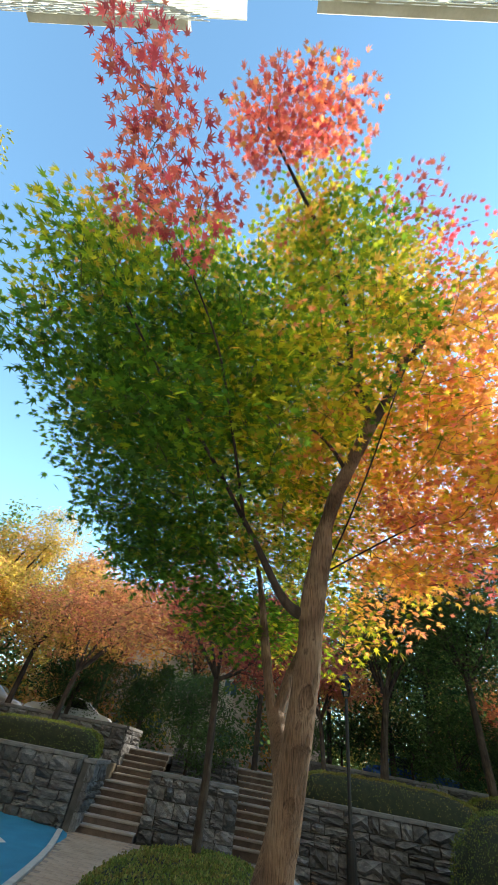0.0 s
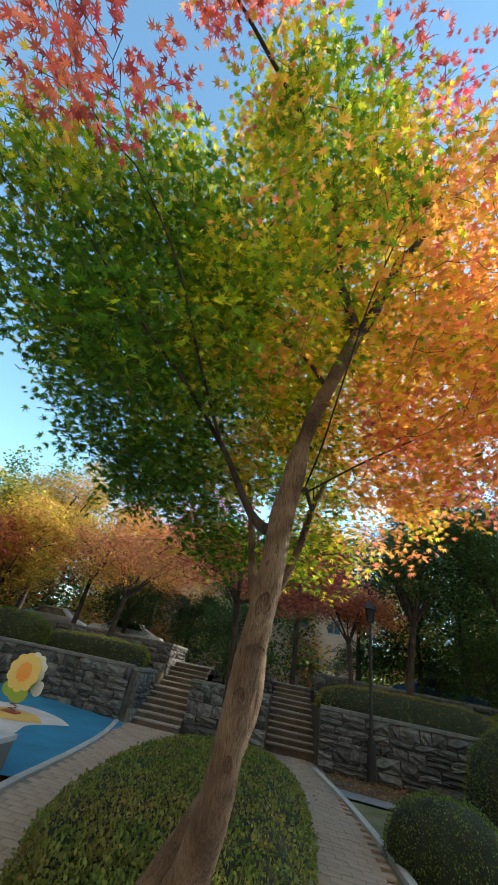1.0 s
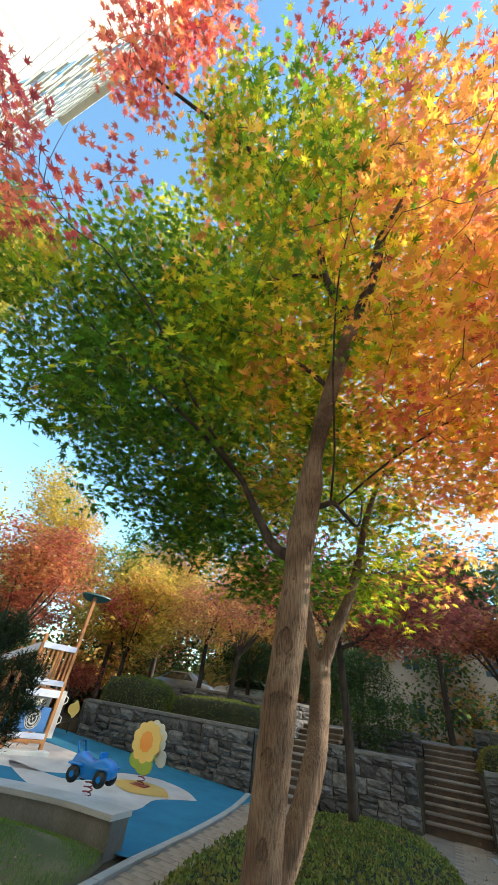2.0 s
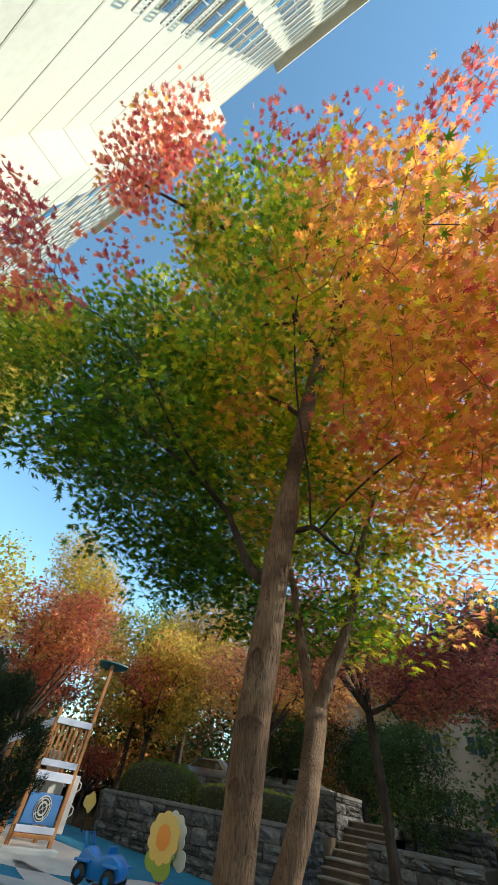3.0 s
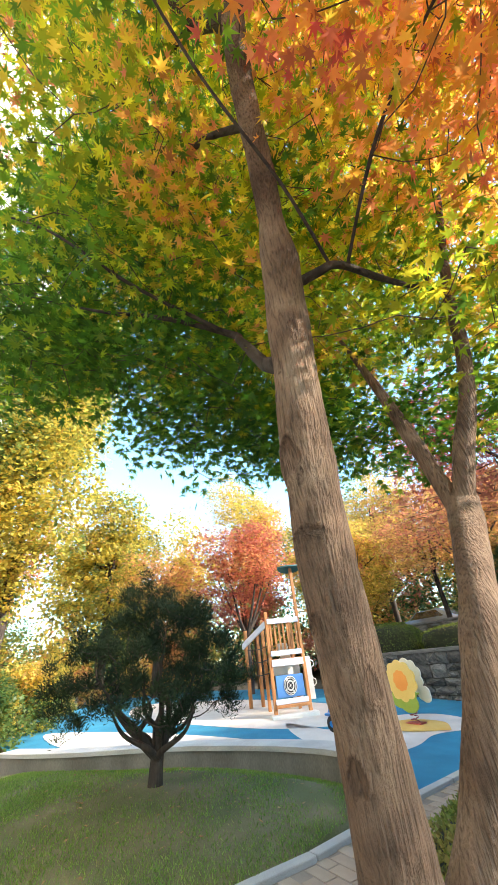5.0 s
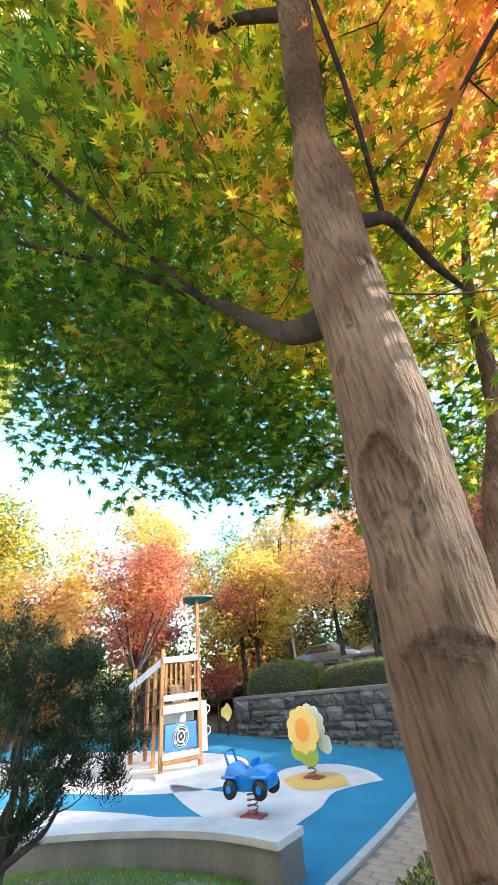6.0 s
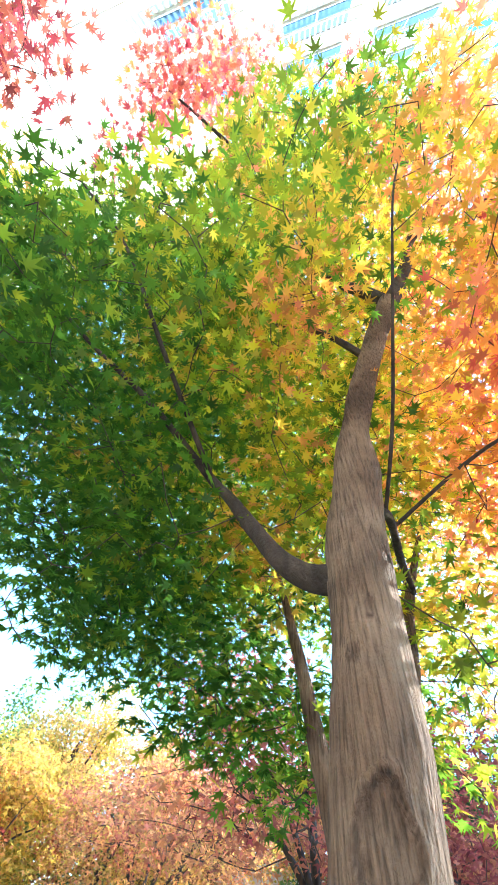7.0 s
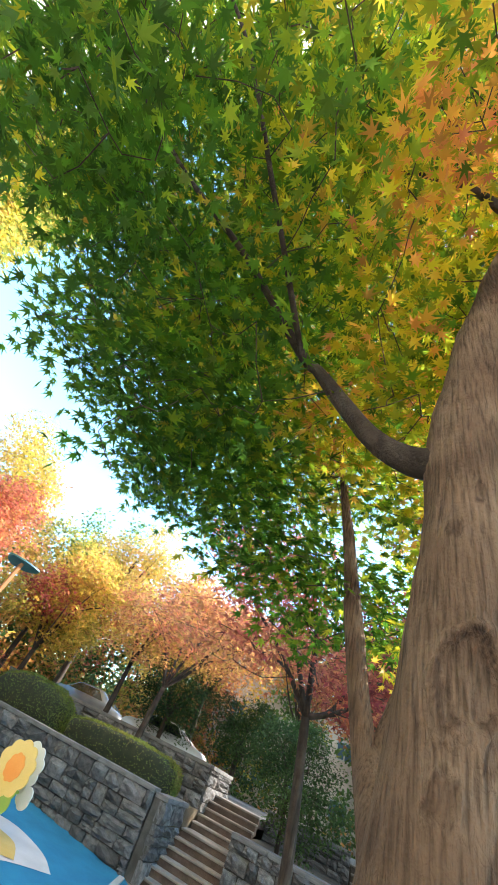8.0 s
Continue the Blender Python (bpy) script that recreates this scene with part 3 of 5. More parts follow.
play_sheet("pale_floor_patch", smooth_outline([(-3.6, -3.4), (-4.9, -2.5), (-7.5, -2.9), (-9.8, -4), (-12, -6.5), (-9.5, -7.6), (-6.5, -6.7), (-4.2, -5.6), (-3.2, -4.4)], 5), 0.018, M["white_rubber"], "broad pale rubber patch under the climbing tower")
play_sheet("pale_floor_patch", smooth_outline([(-0.1, -6.3), (-1.5, -6.5), (-3.2, -7.2), (-4.8, -8.8), (-6.6, -9.9), (-9, -10.1), (-7.5, -8.6), (-5.6, -7.4), (-3.4, -6.4), (-1.4, -6.1)], 5), 0.022, M["white_rubber"], "pale rubber band along the planter wall")
play_sheet("yellow_floor_patch", smooth_outline([(-0.95, -3.3), (-1.5, -2.75), (-2.2, -2.9), (-2.35, -3.6), (-1.6, -3.95)], 6), 0.026, M["yellow_rubber"], "yellow-orange rubber patch under a spring rider")

# lawn mound inside the planter, with its curved wall and kerb
PLANTER = [(0.44, -6.92), (-0.5, -7.0), (-1.5, -7.33), (-2.5, -7.85), (-3.3, -8.4), (-4.0, -9.0), (-4.8, -9.75), (-5.8, -10.5), (-7.0, -11.2)]
LAWN_MID = (-1.2, -9.0)


LAWN_EDGE = [tuple(q[:2]) for q in bezier_path([(x, y, 0) for x, y in PLANTER], 6)]
LAWN_EDGE += [(-6.6, -12.6), (-4.0, -13.2), (-2.0, -12.6), (-0.3, -11.5), (0.75, -10.4), (1.05, -9), (0.85, -8)]


def lawn_rise(f):
    """Height of the mound at a share f of the way from its middle to its edge."""
    return 0.04 + 0.34 * max(0.0, 1 - f ** 1.8)


def lawn_share(x, y):
    """How far out a spot lies between the middle of the mound (0) and its edge (1)."""
    cx, cy = LAWN_MID
    rim = sorted((math.atan2(b - cy, a - cx), math.hypot(a - cx, b - cy)) for a, b in LAWN_EDGE)
    return np.hypot(x - cx, y - cy) / np.interp(np.arctan2(y - cy, x - cx), [q[0] for q in rim], [q[1] for q in rim], period=2 * math.pi)


def lawn():
    bm = bmesh.new()
    cx, cy = LAWN_MID
    rings = [[bm.verts.new((cx + (x - cx) * 1.005, cy + (y - cy) * 1.005, -0.1)) for x, y in LAWN_EDGE]]
    for f in (1.0, 0.9, 0.8, 0.65, 0.5, 0.35, 0.2):
        rings.append([bm.verts.new((cx + (x - cx) * f, cy + (y - cy) * f, lawn_rise(f) + 0.02 * noise.noise(Vector((x * f * 2, y * f * 2, 0))))) for x, y in LAWN_EDGE])
    for a, b in zip(rings, rings[1:]):
        for i in range(len(a)):
            bm.faces.new((a[i], a[(i + 1) % len(a)], b[(i + 1) % len(a)], b[i]))
    bm.faces.new(rings[-1])
    bmesh.ops.recalc_face_normals(bm, faces=bm.faces)
    return tagged(part("lawn", bm, M["grass_soil"], smooth=True), "mossy mown lawn mound with bare patches and fallen leaves", "lawn", kind="structure")


lawn()


def lawn_z(x, y):
    return lawn_rise(float(lawn_share(x, y)))


def planter_wall():
    w = thing("planter_wall", (0, 0, 0), "low curved concrete planter wall with a pale coping", "planter wall", kind="structure")
    line = bezier_path([(x, y, 0) for x, y in PLANTER], 6)
    for nm, inner, outer, z0, z1, mt in (("wall_body", 0.0, 0.42, -0.05, 0.36, M["concrete"]), ("coping", -0.04, 0.48, 0.36, 0.43, M["cap"])):
        bm = bmesh.new()
        rows = []
        for i, p in enumerate(line):
            t = line[min(i + 1, len(line) - 1)] - line[max(i - 1, 0)]
            nrm = np.array((t[1], -t[0], 0)) / np.linalg.norm(t)
            nrm = -nrm if nrm[1] < 0 else nrm
            rows.append([bm.verts.new((*(p + nrm * o)[:2], z)) for o, z in ((inner, z0), (inner, z1), (outer, z1), (outer, z0))])
        for a, b in zip(rows, rows[1:]):
            for k in range(4):
                bm.faces.new((a[k], a[(k + 1) % 4], b[(k + 1) % 4], b[k]))
        bm.faces.new(rows[0])
        bm.faces.new(rows[-1])
        bmesh.ops.recalc_face_normals(bm, faces=bm.faces)
        part(nm, bm, mt, w)


planter_wall()


def kerb(name, pts, label, width=0.13, top=0.05, piece=0.8):
    k = thing(name, (0, 0, 0), label, "kerb", kind="structure")
    line = bezier_path([(x, y, 0) for x, y in pts], 8)
    acc, start = 0.0, line[0]
    for a, b in zip(line, line[1:]):
        acc += np.linalg.norm(b - a)
        if acc >= piece or b is line[-1]:
            d, c = b - start, (b + start) / 2
            ob = part("kerb_stone", boxes((-0.5 * np.linalg.norm(d) + 0.004, 0.5 * np.linalg.norm(d) - 0.004, -width / 2, width / 2, -0.1, top), bevel=0.012), M["kerb"], k)
            ob.matrix_basis = pose(c[0], c[1], 0, 0, 0, math.degrees(math.atan2(d[1], d[0])))
            acc, start = 0.0, b


kerb("kerb_playground", [(-0.3, -0.3), (0.25, -2.5), (0.62, -4.9), (0.8, -6.7), (0.98, -7.9), (1.1, -9.1), (0.85, -10.4), (-0.2, -11.6), (-2.0, -12.15), (-6, -12.3)], "pale concrete kerb along the paved walk")
kerb("kerb_lawn", [(5.5, -0.3), (5.85, -2.4), (6.08, -4.2), (6.24, -6.2), (6.35, -9.2)], "pale concrete kerb beside the grass strip", piece=0.7)

stairs_l, _ = stairs("stairs_left", 0.0, 1.5, 0.0, "stone steps in two flights with pale treads", rng)
stairs_r, _ = stairs("stairs_right", 4.1, 5.6, 1.3, "stone steps with fallen leaves on the treads", rng)

stone_wall("wall_left", -7.3, -0.34, -0.2, 0.0, 1.45, 0.36, "rough grey ashlar retaining wall with stone coping", rng)
stone_wall("wall_left_return", 0.0, 4.2, 0.0, 0.0, 1.4, 0.3, "short return of the grey stone wall", rng, turn=75, at=(-7.32, -0.15, 0))
stone_wall("stair_side_left", 0.0, 1.6, -0.3, 0.0, 1.4, 0.3, "grey stone side wall of the lower steps", rng, turn=90, at=(-0.32, -0.18, 0))
stone_wall("stair_cheek_left", 0.0, 2.6, -0.14, 1.2, 2.32, 0.3, "stone cheek wall beside the upper steps", rng, turn=90, at=(-0.16, 2.56, 0))
stone_wall("wall_middle", 1.52, 4.08, 0.42, 0.0, 1.4, 0.4, "dark stone wall between the two flights of steps", rng)
stone_wall("wall_right", 5.62, 16.0, 0.0, 0.0, 1.45, 0.36, "rough grey ashlar retaining wall with stone coping", rng)
stone_wall("upper_wall_left", -9.0, -0.06, 2.55, 1.3, 2.32, 0.34, "upper stone wall behind the clipped hedge", rng)
stone_wall("upper_wall_right", 5.7, 16.0, 4.0, 1.3, 2.35, 0.34, "upper stone wall above the steps", rng)
stone_wall("upper_wall_middle", 1.55, 4.05, 4.3, 1.3, 2.0, 0.3, "low dark stone wall behind the shrub between the steps", rng)


# ---- the maple over the walk: two stems from one root ----
# old pruning scars on its trunk: height, bearing, half width, half height
SCARS = ((2.28, -1.55, 0.047, 0.072), (2.115, -1.76, 0.02, 0.03), (2.0, -1.25, 0.06, 0.013), (2.7, -1.42, 0.013, 0.036), (2.58, -1.95, 0.017, 0.016), (2.19, -1.15, 0.014, 0.03), (1.72, -1.6, 0.03, 0.03), (1.35, -1.3, 0.03, 0.04), (1.55, -0.3, 0.025, 0.04), (2.9, -0.6, 0.02, 0.03))


def big_maple():
    g = np.random.default_rng(11)
    tree = thing("maple_tree", (3.5, -9.3, 0), "tall Japanese maple turning green, yellow, orange and red, two leaning stems", "tree")
    o = np.array((3.5, -9.3, 0.0))
    loc = lambda pts: [np.array(p) - o for p in pts]
    skeleton = []

    def limb(nm, pts, radii, label="", sides=10, rough=0.05, steps=6, scars=()):
        bm = bmesh.new()
        line = wood(bm, loc(pts), radii, g, sides, rough, steps, scars)
        skeleton.append(line)
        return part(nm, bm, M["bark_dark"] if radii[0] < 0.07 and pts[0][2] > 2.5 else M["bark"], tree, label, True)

    main = [(3.5, -9.18, -0.15), (3.63, -9.45, 0.12), (3.87, -9.92, 0.5), (4.05, -10.27, 1.0), (4.12, -10.35, 1.5), (4.18, -10.42, 2.0), (4.24, -10.45, 2.5), (4.27, -10.44, 3.0), (4.33, -10.46, 3.4), (4.35, -10.48, 3.6), (4.38, -10.5, 3.75), (4.48, -10.58, 4.1), (4.65, -10.75, 4.5), (4.82, -10.87, 4.9)]
    radii = (0.2, 0.175, 0.14, 0.112, 0.1, 0.103, 0.098, 0.103, 0.1, 0.088, 0.072, 0.07, 0.07, 0.07)
    limb("trunk", main, radii, "grey-brown furrowed trunk with old scars", 132, 0.045, 40, SCARS)
    second = [(3.3, -9.88, -0.15), (3.44, -9.88, 0.1), (3.74, -9.88, 0.6), (4.01, -9.79, 1.1), (4.18, -9.65, 1.7), (4.11, -9.25, 2.3)]
    limb("trunk", second, (0.14, 0.12, 0.1, 0.085, 0.078, 0.085), "slimmer forked second stem", 48, 0.06, 16)
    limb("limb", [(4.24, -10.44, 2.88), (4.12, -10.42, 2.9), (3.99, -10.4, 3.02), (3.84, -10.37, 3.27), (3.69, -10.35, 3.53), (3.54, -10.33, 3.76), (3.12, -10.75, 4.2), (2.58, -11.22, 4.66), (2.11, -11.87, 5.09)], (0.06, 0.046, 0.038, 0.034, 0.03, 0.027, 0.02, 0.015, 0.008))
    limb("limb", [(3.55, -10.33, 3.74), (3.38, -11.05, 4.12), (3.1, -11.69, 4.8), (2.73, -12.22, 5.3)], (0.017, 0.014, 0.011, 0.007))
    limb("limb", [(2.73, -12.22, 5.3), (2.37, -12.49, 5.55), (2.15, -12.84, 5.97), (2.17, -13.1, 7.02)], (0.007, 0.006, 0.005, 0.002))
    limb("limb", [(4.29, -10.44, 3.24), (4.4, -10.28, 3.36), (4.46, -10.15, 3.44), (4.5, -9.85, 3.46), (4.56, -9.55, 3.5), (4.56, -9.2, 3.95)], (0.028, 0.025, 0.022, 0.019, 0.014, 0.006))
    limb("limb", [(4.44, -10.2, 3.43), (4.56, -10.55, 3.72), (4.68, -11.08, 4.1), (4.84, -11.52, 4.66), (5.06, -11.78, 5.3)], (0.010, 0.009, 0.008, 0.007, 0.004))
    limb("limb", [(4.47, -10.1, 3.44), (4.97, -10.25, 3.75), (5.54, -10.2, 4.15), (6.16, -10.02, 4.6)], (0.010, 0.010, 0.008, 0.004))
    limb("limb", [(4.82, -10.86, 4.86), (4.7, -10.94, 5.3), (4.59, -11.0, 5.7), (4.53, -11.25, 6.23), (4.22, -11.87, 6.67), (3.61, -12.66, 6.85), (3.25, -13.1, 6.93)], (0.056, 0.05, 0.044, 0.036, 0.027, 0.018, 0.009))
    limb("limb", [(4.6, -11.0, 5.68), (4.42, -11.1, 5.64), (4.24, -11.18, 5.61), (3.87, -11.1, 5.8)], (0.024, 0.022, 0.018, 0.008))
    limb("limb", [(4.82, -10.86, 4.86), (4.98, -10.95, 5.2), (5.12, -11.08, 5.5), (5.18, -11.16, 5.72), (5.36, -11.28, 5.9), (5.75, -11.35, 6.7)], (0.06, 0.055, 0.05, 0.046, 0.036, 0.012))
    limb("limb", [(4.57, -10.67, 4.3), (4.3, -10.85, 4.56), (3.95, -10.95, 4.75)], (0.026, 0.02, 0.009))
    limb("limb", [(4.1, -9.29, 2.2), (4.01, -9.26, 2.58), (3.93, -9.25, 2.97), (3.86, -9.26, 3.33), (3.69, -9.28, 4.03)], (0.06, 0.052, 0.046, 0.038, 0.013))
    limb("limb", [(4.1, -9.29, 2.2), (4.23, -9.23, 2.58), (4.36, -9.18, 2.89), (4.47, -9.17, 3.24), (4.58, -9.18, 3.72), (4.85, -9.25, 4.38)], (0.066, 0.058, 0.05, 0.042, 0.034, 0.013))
    # crown lobes: centre, radius, how far turned
    crown = [
        (4.68, -9.94, 3.14, 0.34, 0.38), (6.64, -11.2, 3.28, 0.48, 0.4), (3.28, -9.24, 3.42, 0.34, 0.2), (6.08, -11.34, 3.56, 0.48, 0.63),
        (7.06, -9.94, 3.56, 0.34, 0.53), (3.28, -10.08, 3.7, 0.62, 0.18), (4.68, -9.38, 3.7, 0.48, 0.42), (5.66, -10.5, 3.7, 0.48, 0.59), (2.58, -9.8, 3.84, 0.62, 0.13),
        (4.12, -10.08, 3.84, 0.62, 0.36), (6.78, -11.48, 3.84, 0.48, 0.4), (6.92, -10.64, 3.84, 0.48, 0.4), (2.86, -11.48, 3.84, 0.48, 0.11), (5.38, -11.2, 3.98, 0.62, 0.54),
        (5.1, -10.08, 3.98, 0.62, 0.57), (1.88, -10.36, 3.98, 0.34, 0.12), (3, -10.78, 4.12, 0.62, 0.13), (2.3, -11.76, 4.12, 0.48, 0.15), (6.22, -10.92, 4.12, 0.62, 0.64),
    ]
    crown += [
        (2.3, -8.96, 4.12, 0.62, 0.14), (4.68, -8.12, 4.12, 0.48, 0.42), (3.84, -9.38, 4.12, 0.62, 0.34), (2.16, -7.98, 4.12, 0.34, 0.17), (1.74, -12.32, 4.12, 0.34, 0.29),
        (5.52, -8.96, 4.26, 0.62, 0.58), (3.28, -8.96, 4.26, 0.62, 0.25), (4.68, -8.82, 4.26, 0.62, 0.46), (3.84, -11.34, 4.26, 0.62, 0.4), (1.74, -8.68, 4.26, 0.48, 0.11),
        (5.66, -9.66, 4.26, 0.62, 0.58), (2.16, -11.2, 4.26, 0.48, 0.12), (6.36, -10.08, 4.4, 0.62, 0.6), (4.12, -10.64, 4.4, 0.62, 0.37), (1.88, -9.52, 4.4, 0.62, 0.11),
        (7.06, -9.8, 4.4, 0.48, 0.54), (5.8, -11.62, 4.4, 0.48, 0.61), (4.4, -9.52, 4.54, 0.62, 0.44), (3.14, -11.34, 4.54, 0.62, 0.19), (6.78, -10.78, 4.54, 0.62, 0.63),
    ]
    crown += [
        (4.82, -11.48, 4.54, 0.62, 0.43), (6.22, -8.12, 4.54, 0.48, 0.57), (6.92, -11.76, 4.54, 0.34, 0.4), (4.54, -7.7, 4.54, 0.48, 0.41), (2.3, -8.54, 4.68, 0.62, 0.19),
        (6.5, -8.96, 4.68, 0.62, 0.58), (5.52, -7.98, 4.68, 0.62, 0.5), (4.12, -8.26, 4.68, 0.62, 0.36), (2.86, -8.12, 4.68, 0.62, 0.24), (1.46, -10.08, 4.68, 0.48, 0.12),
        (2.16, -10.5, 4.82, 0.62, 0.1), (1.74, -11.62, 4.82, 0.62, 0.15), (1.88, -12.32, 4.82, 0.48, 0.28), (3.14, -9.94, 4.96, 0.62, 0.29), (3.56, -7.84, 4.96, 0.62, 0.31),
        (5.1, -10.64, 4.96, 0.62, 0.52), (1.32, -10.92, 4.96, 0.48, 0.12), (6.92, -9.66, 4.96, 0.62, 0.6), (4.96, -7.98, 5.1, 0.62, 0.51), (5.52, -11.62, 5.1, 0.62, 0.57),
    ]
    crown += [
        (5.24, -9.38, 5.1, 0.62, 0.51), (3.7, -11.62, 5.1, 0.48, 0.38), (4.4, -9.1, 5.1, 0.62, 0.46), (7.06, -11.48, 5.1, 0.34, 0.75), (3.56, -8.68, 5.24, 0.62, 0.36),
        (3.98, -9.94, 5.24, 0.62, 0.42), (2.86, -11.76, 5.24, 0.62, 0.27), (4.68, -11.62, 5.24, 0.62, 0.4), (4.26, -11.06, 5.38, 0.62, 0.41), (1.6, -10.08, 5.38, 0.62, 0.11),
        (5.66, -10.64, 5.38, 0.62, 0.57), (2.16, -11.62, 5.38, 0.62, 0.19), (6.36, -8.54, 5.38, 0.62, 0.59), (2.58, -9.38, 5.38, 0.62, 0.24), (1.6, -9.24, 5.38, 0.62, 0.14),
        (6.92, -10.36, 5.38, 0.62, 0.66), (3.28, -10.78, 5.38, 0.62, 0.31), (1.88, -12.32, 5.38, 0.48, 0.33), (6.08, -11.2, 5.38, 0.48, 0.65), (5.66, -8.82, 5.38, 0.62, 0.51),
    ]
    crown += [
        (2.72, -8.12, 5.52, 0.62, 0.25), (5.8, -9.8, 5.52, 0.62, 0.61), (2.02, -8.26, 5.52, 0.48, 0.2), (6.5, -9.66, 5.66, 0.62, 0.6), (5.66, -8.12, 5.66, 0.62, 0.52),
        (3.84, -7.84, 5.66, 0.62, 0.4), (4.68, -10.08, 5.66, 0.62, 0.45), (4.26, -8.54, 5.8, 0.62, 0.47), (2.44, -10.22, 5.8, 0.62, 0.16), (5.24, -11.9, 5.8, 0.48, 0.5),
        (3.28, -9.8, 5.94, 0.62, 0.39), (1.6, -11.06, 5.94, 0.62, 0.16), (1.74, -12.04, 5.94, 0.48, 0.29), (2.86, -11.76, 5.94, 0.48, 0.35), (5.24, -8.68, 6.08, 0.62, 0.51),
        (3, -10.92, 6.08, 0.62, 0.26), (4.26, -9.66, 6.08, 0.62, 0.45), (2.02, -8.82, 6.08, 0.62, 0.22), (5.8, -11.48, 6.08, 0.62, 0.62), (4.68, -7.98, 6.08, 0.62, 0.5),
    ]
    crown += [
        (6.5, -8.96, 6.08, 0.62, 0.6), (1.6, -10.08, 6.08, 0.62, 0.11), (4.54, -12.04, 6.22, 0.62, 0.37), (5.1, -9.94, 6.22, 0.62, 0.49), (6.22, -10.64, 6.22, 0.62, 0.65),
        (5.1, -10.92, 6.22, 0.62, 0.44), (2.44, -8.12, 6.22, 0.48, 0.28), (5.94, -9.66, 6.22, 0.62, 0.6), (6.92, -9.52, 6.22, 0.48, 0.66), (3.7, -8.12, 6.36, 0.62, 0.45),
        (3.7, -11.48, 6.36, 0.62, 0.4), (3.84, -10.36, 6.36, 0.62, 0.39), (3.42, -8.96, 6.36, 0.62, 0.45), (3.84, -12.46, 6.36, 0.34, 0.51), (1.88, -9.52, 6.5, 0.62, 0.16),
        (5.8, -8.12, 6.5, 0.48, 0.53), (4.68, -9.24, 6.5, 0.62, 0.46), (2.72, -9.66, 6.64, 0.62, 0.31), (1.88, -10.5, 6.64, 0.62, 0.19), (4.4, -10.78, 6.64, 0.62, 0.42),
    ]
    crown += [
        (2.16, -11.62, 6.64, 0.62, 0.32), (6.5, -9.94, 6.64, 0.62, 0.69), (6.08, -8.82, 6.64, 0.62, 0.54), (2.86, -8.54, 6.78, 0.62, 0.41), (4.82, -8.54, 6.92, 0.62, 0.48),
        (6.08, -11.34, 6.92, 0.62, 0.72), (2.16, -8.82, 6.92, 0.48, 0.28), (5.52, -10.92, 7.06, 0.62, 0.53), (5.1, -11.62, 7.06, 0.62, 0.41), (4.26, -12.18, 7.06, 0.62, 0.4),
        (3.84, -9.38, 7.2, 0.62, 0.45), (5.66, -9.38, 7.2, 0.62, 0.52), (2.58, -10.64, 7.2, 0.62, 0.27), (3.7, -12.18, 7.2, 0.48, 0.42), (5.94, -10.22, 7.2, 0.62, 0.56),
        (3.84, -8.4, 7.2, 0.48, 0.48), (5.52, -8.68, 7.2, 0.48, 0.53), (4.4, -11.48, 7.34, 0.62, 0.39), (3.14, -11.06, 7.34, 0.62, 0.35), (4.82, -10.08, 7.34, 0.62, 0.45),
    ]
    crown += [
        (3, -9.52, 7.34, 0.62, 0.36), (4.82, -9.24, 7.34, 0.62, 0.46), (2.3, -9.94, 7.34, 0.48, 0.24), (3.7, -11.48, 7.34, 0.62, 0.41), (3.28, -8.68, 7.34, 0.48, 0.46),
        (3.28, -10.22, 7.48, 0.62, 0.35), (3.98, -10.78, 7.48, 0.62, 0.4), (4.12, -10.08, 7.48, 0.62, 0.42), (2.44, -11.62, 7.48, 0.34, 0.42), (5.1, -10.78, 7.62, 0.48, 0.45),
    ]
    # drooping skirts round the second stem and under the long limb
    crown += [
        (3.6, -9.0, 3.1, 0.42, 0.12), (4.2, -8.7, 3.1, 0.42, 0.22), (3.2, -9.3, 3.25, 0.42, 0.08), (4.8, -8.75, 3.1, 0.42, 0.4), (2.7, -10.0, 3.35, 0.42, 0.08),
        (6.3, -9.4, 3.95, 0.44, 0.64), (3.8, -8.3, 3.4, 0.44, 0.16), (4.5, -8.0, 3.45, 0.44, 0.4),
        (5.2, -8.1, 3.55, 0.46, 0.6), (3.1, -8.6, 3.55, 0.42, 0.1), (2.4, -9.2, 3.6, 0.42, 0.1), (5.9, -8.4, 3.85, 0.46, 0.62), (2.2, -10.6, 3.6, 0.4, 0.08),
    ]
    # slender red leaders and stray sprays that stand out of the crown
    leaders = [
        (2.78, -13.0, 4.85, 0.3, 0.92), (2.6, -13.25, 5.3, 0.22, 0.92), (2.42, -13.48, 5.75, 0.14, 0.96), (2.26, -13.66, 6.15, 0.07, 0.98),
        (2.89, -12.5, 6.1, 0.14, 0.95), (3.2, -13.1, 7.0, 0.34, 0.86), (3.7, -13.2, 7.3, 0.36, 0.85), (4.1, -13.2, 7.45, 0.26, 0.84),
        (5.8, -12.2, 7.35, 0.22, 0.9), (4.95, -12.55, 7.1, 0.26, 0.98), (5.45, -12.3, 7.25, 0.2, 0.98), (6.75, -12.05, 6.4, 0.2, 0.92),
        (6.9, -12.0, 6.85, 0.1, 0.9),
    ]
    places, turns = [], []
    for x, y, z, r, t in crown + leaders:
        # the middle of the crown is only half turned
        t *= 0.82 if 0.25 < t < 0.5 and x < 5.0 else 1.0
        n = max(5, int(130 * r ** 2.3 * (1.45 if t < 0.25 else 1.05 if t < 0.5 else 0.9 if t < 0.77 or y > -12.9 else 2.2)))
        q, u = in_lobes(g, [((x, y, z), (r, r, r * 0.9), n, t, 0.07)])
        places.append(q)
        turns.append(u)
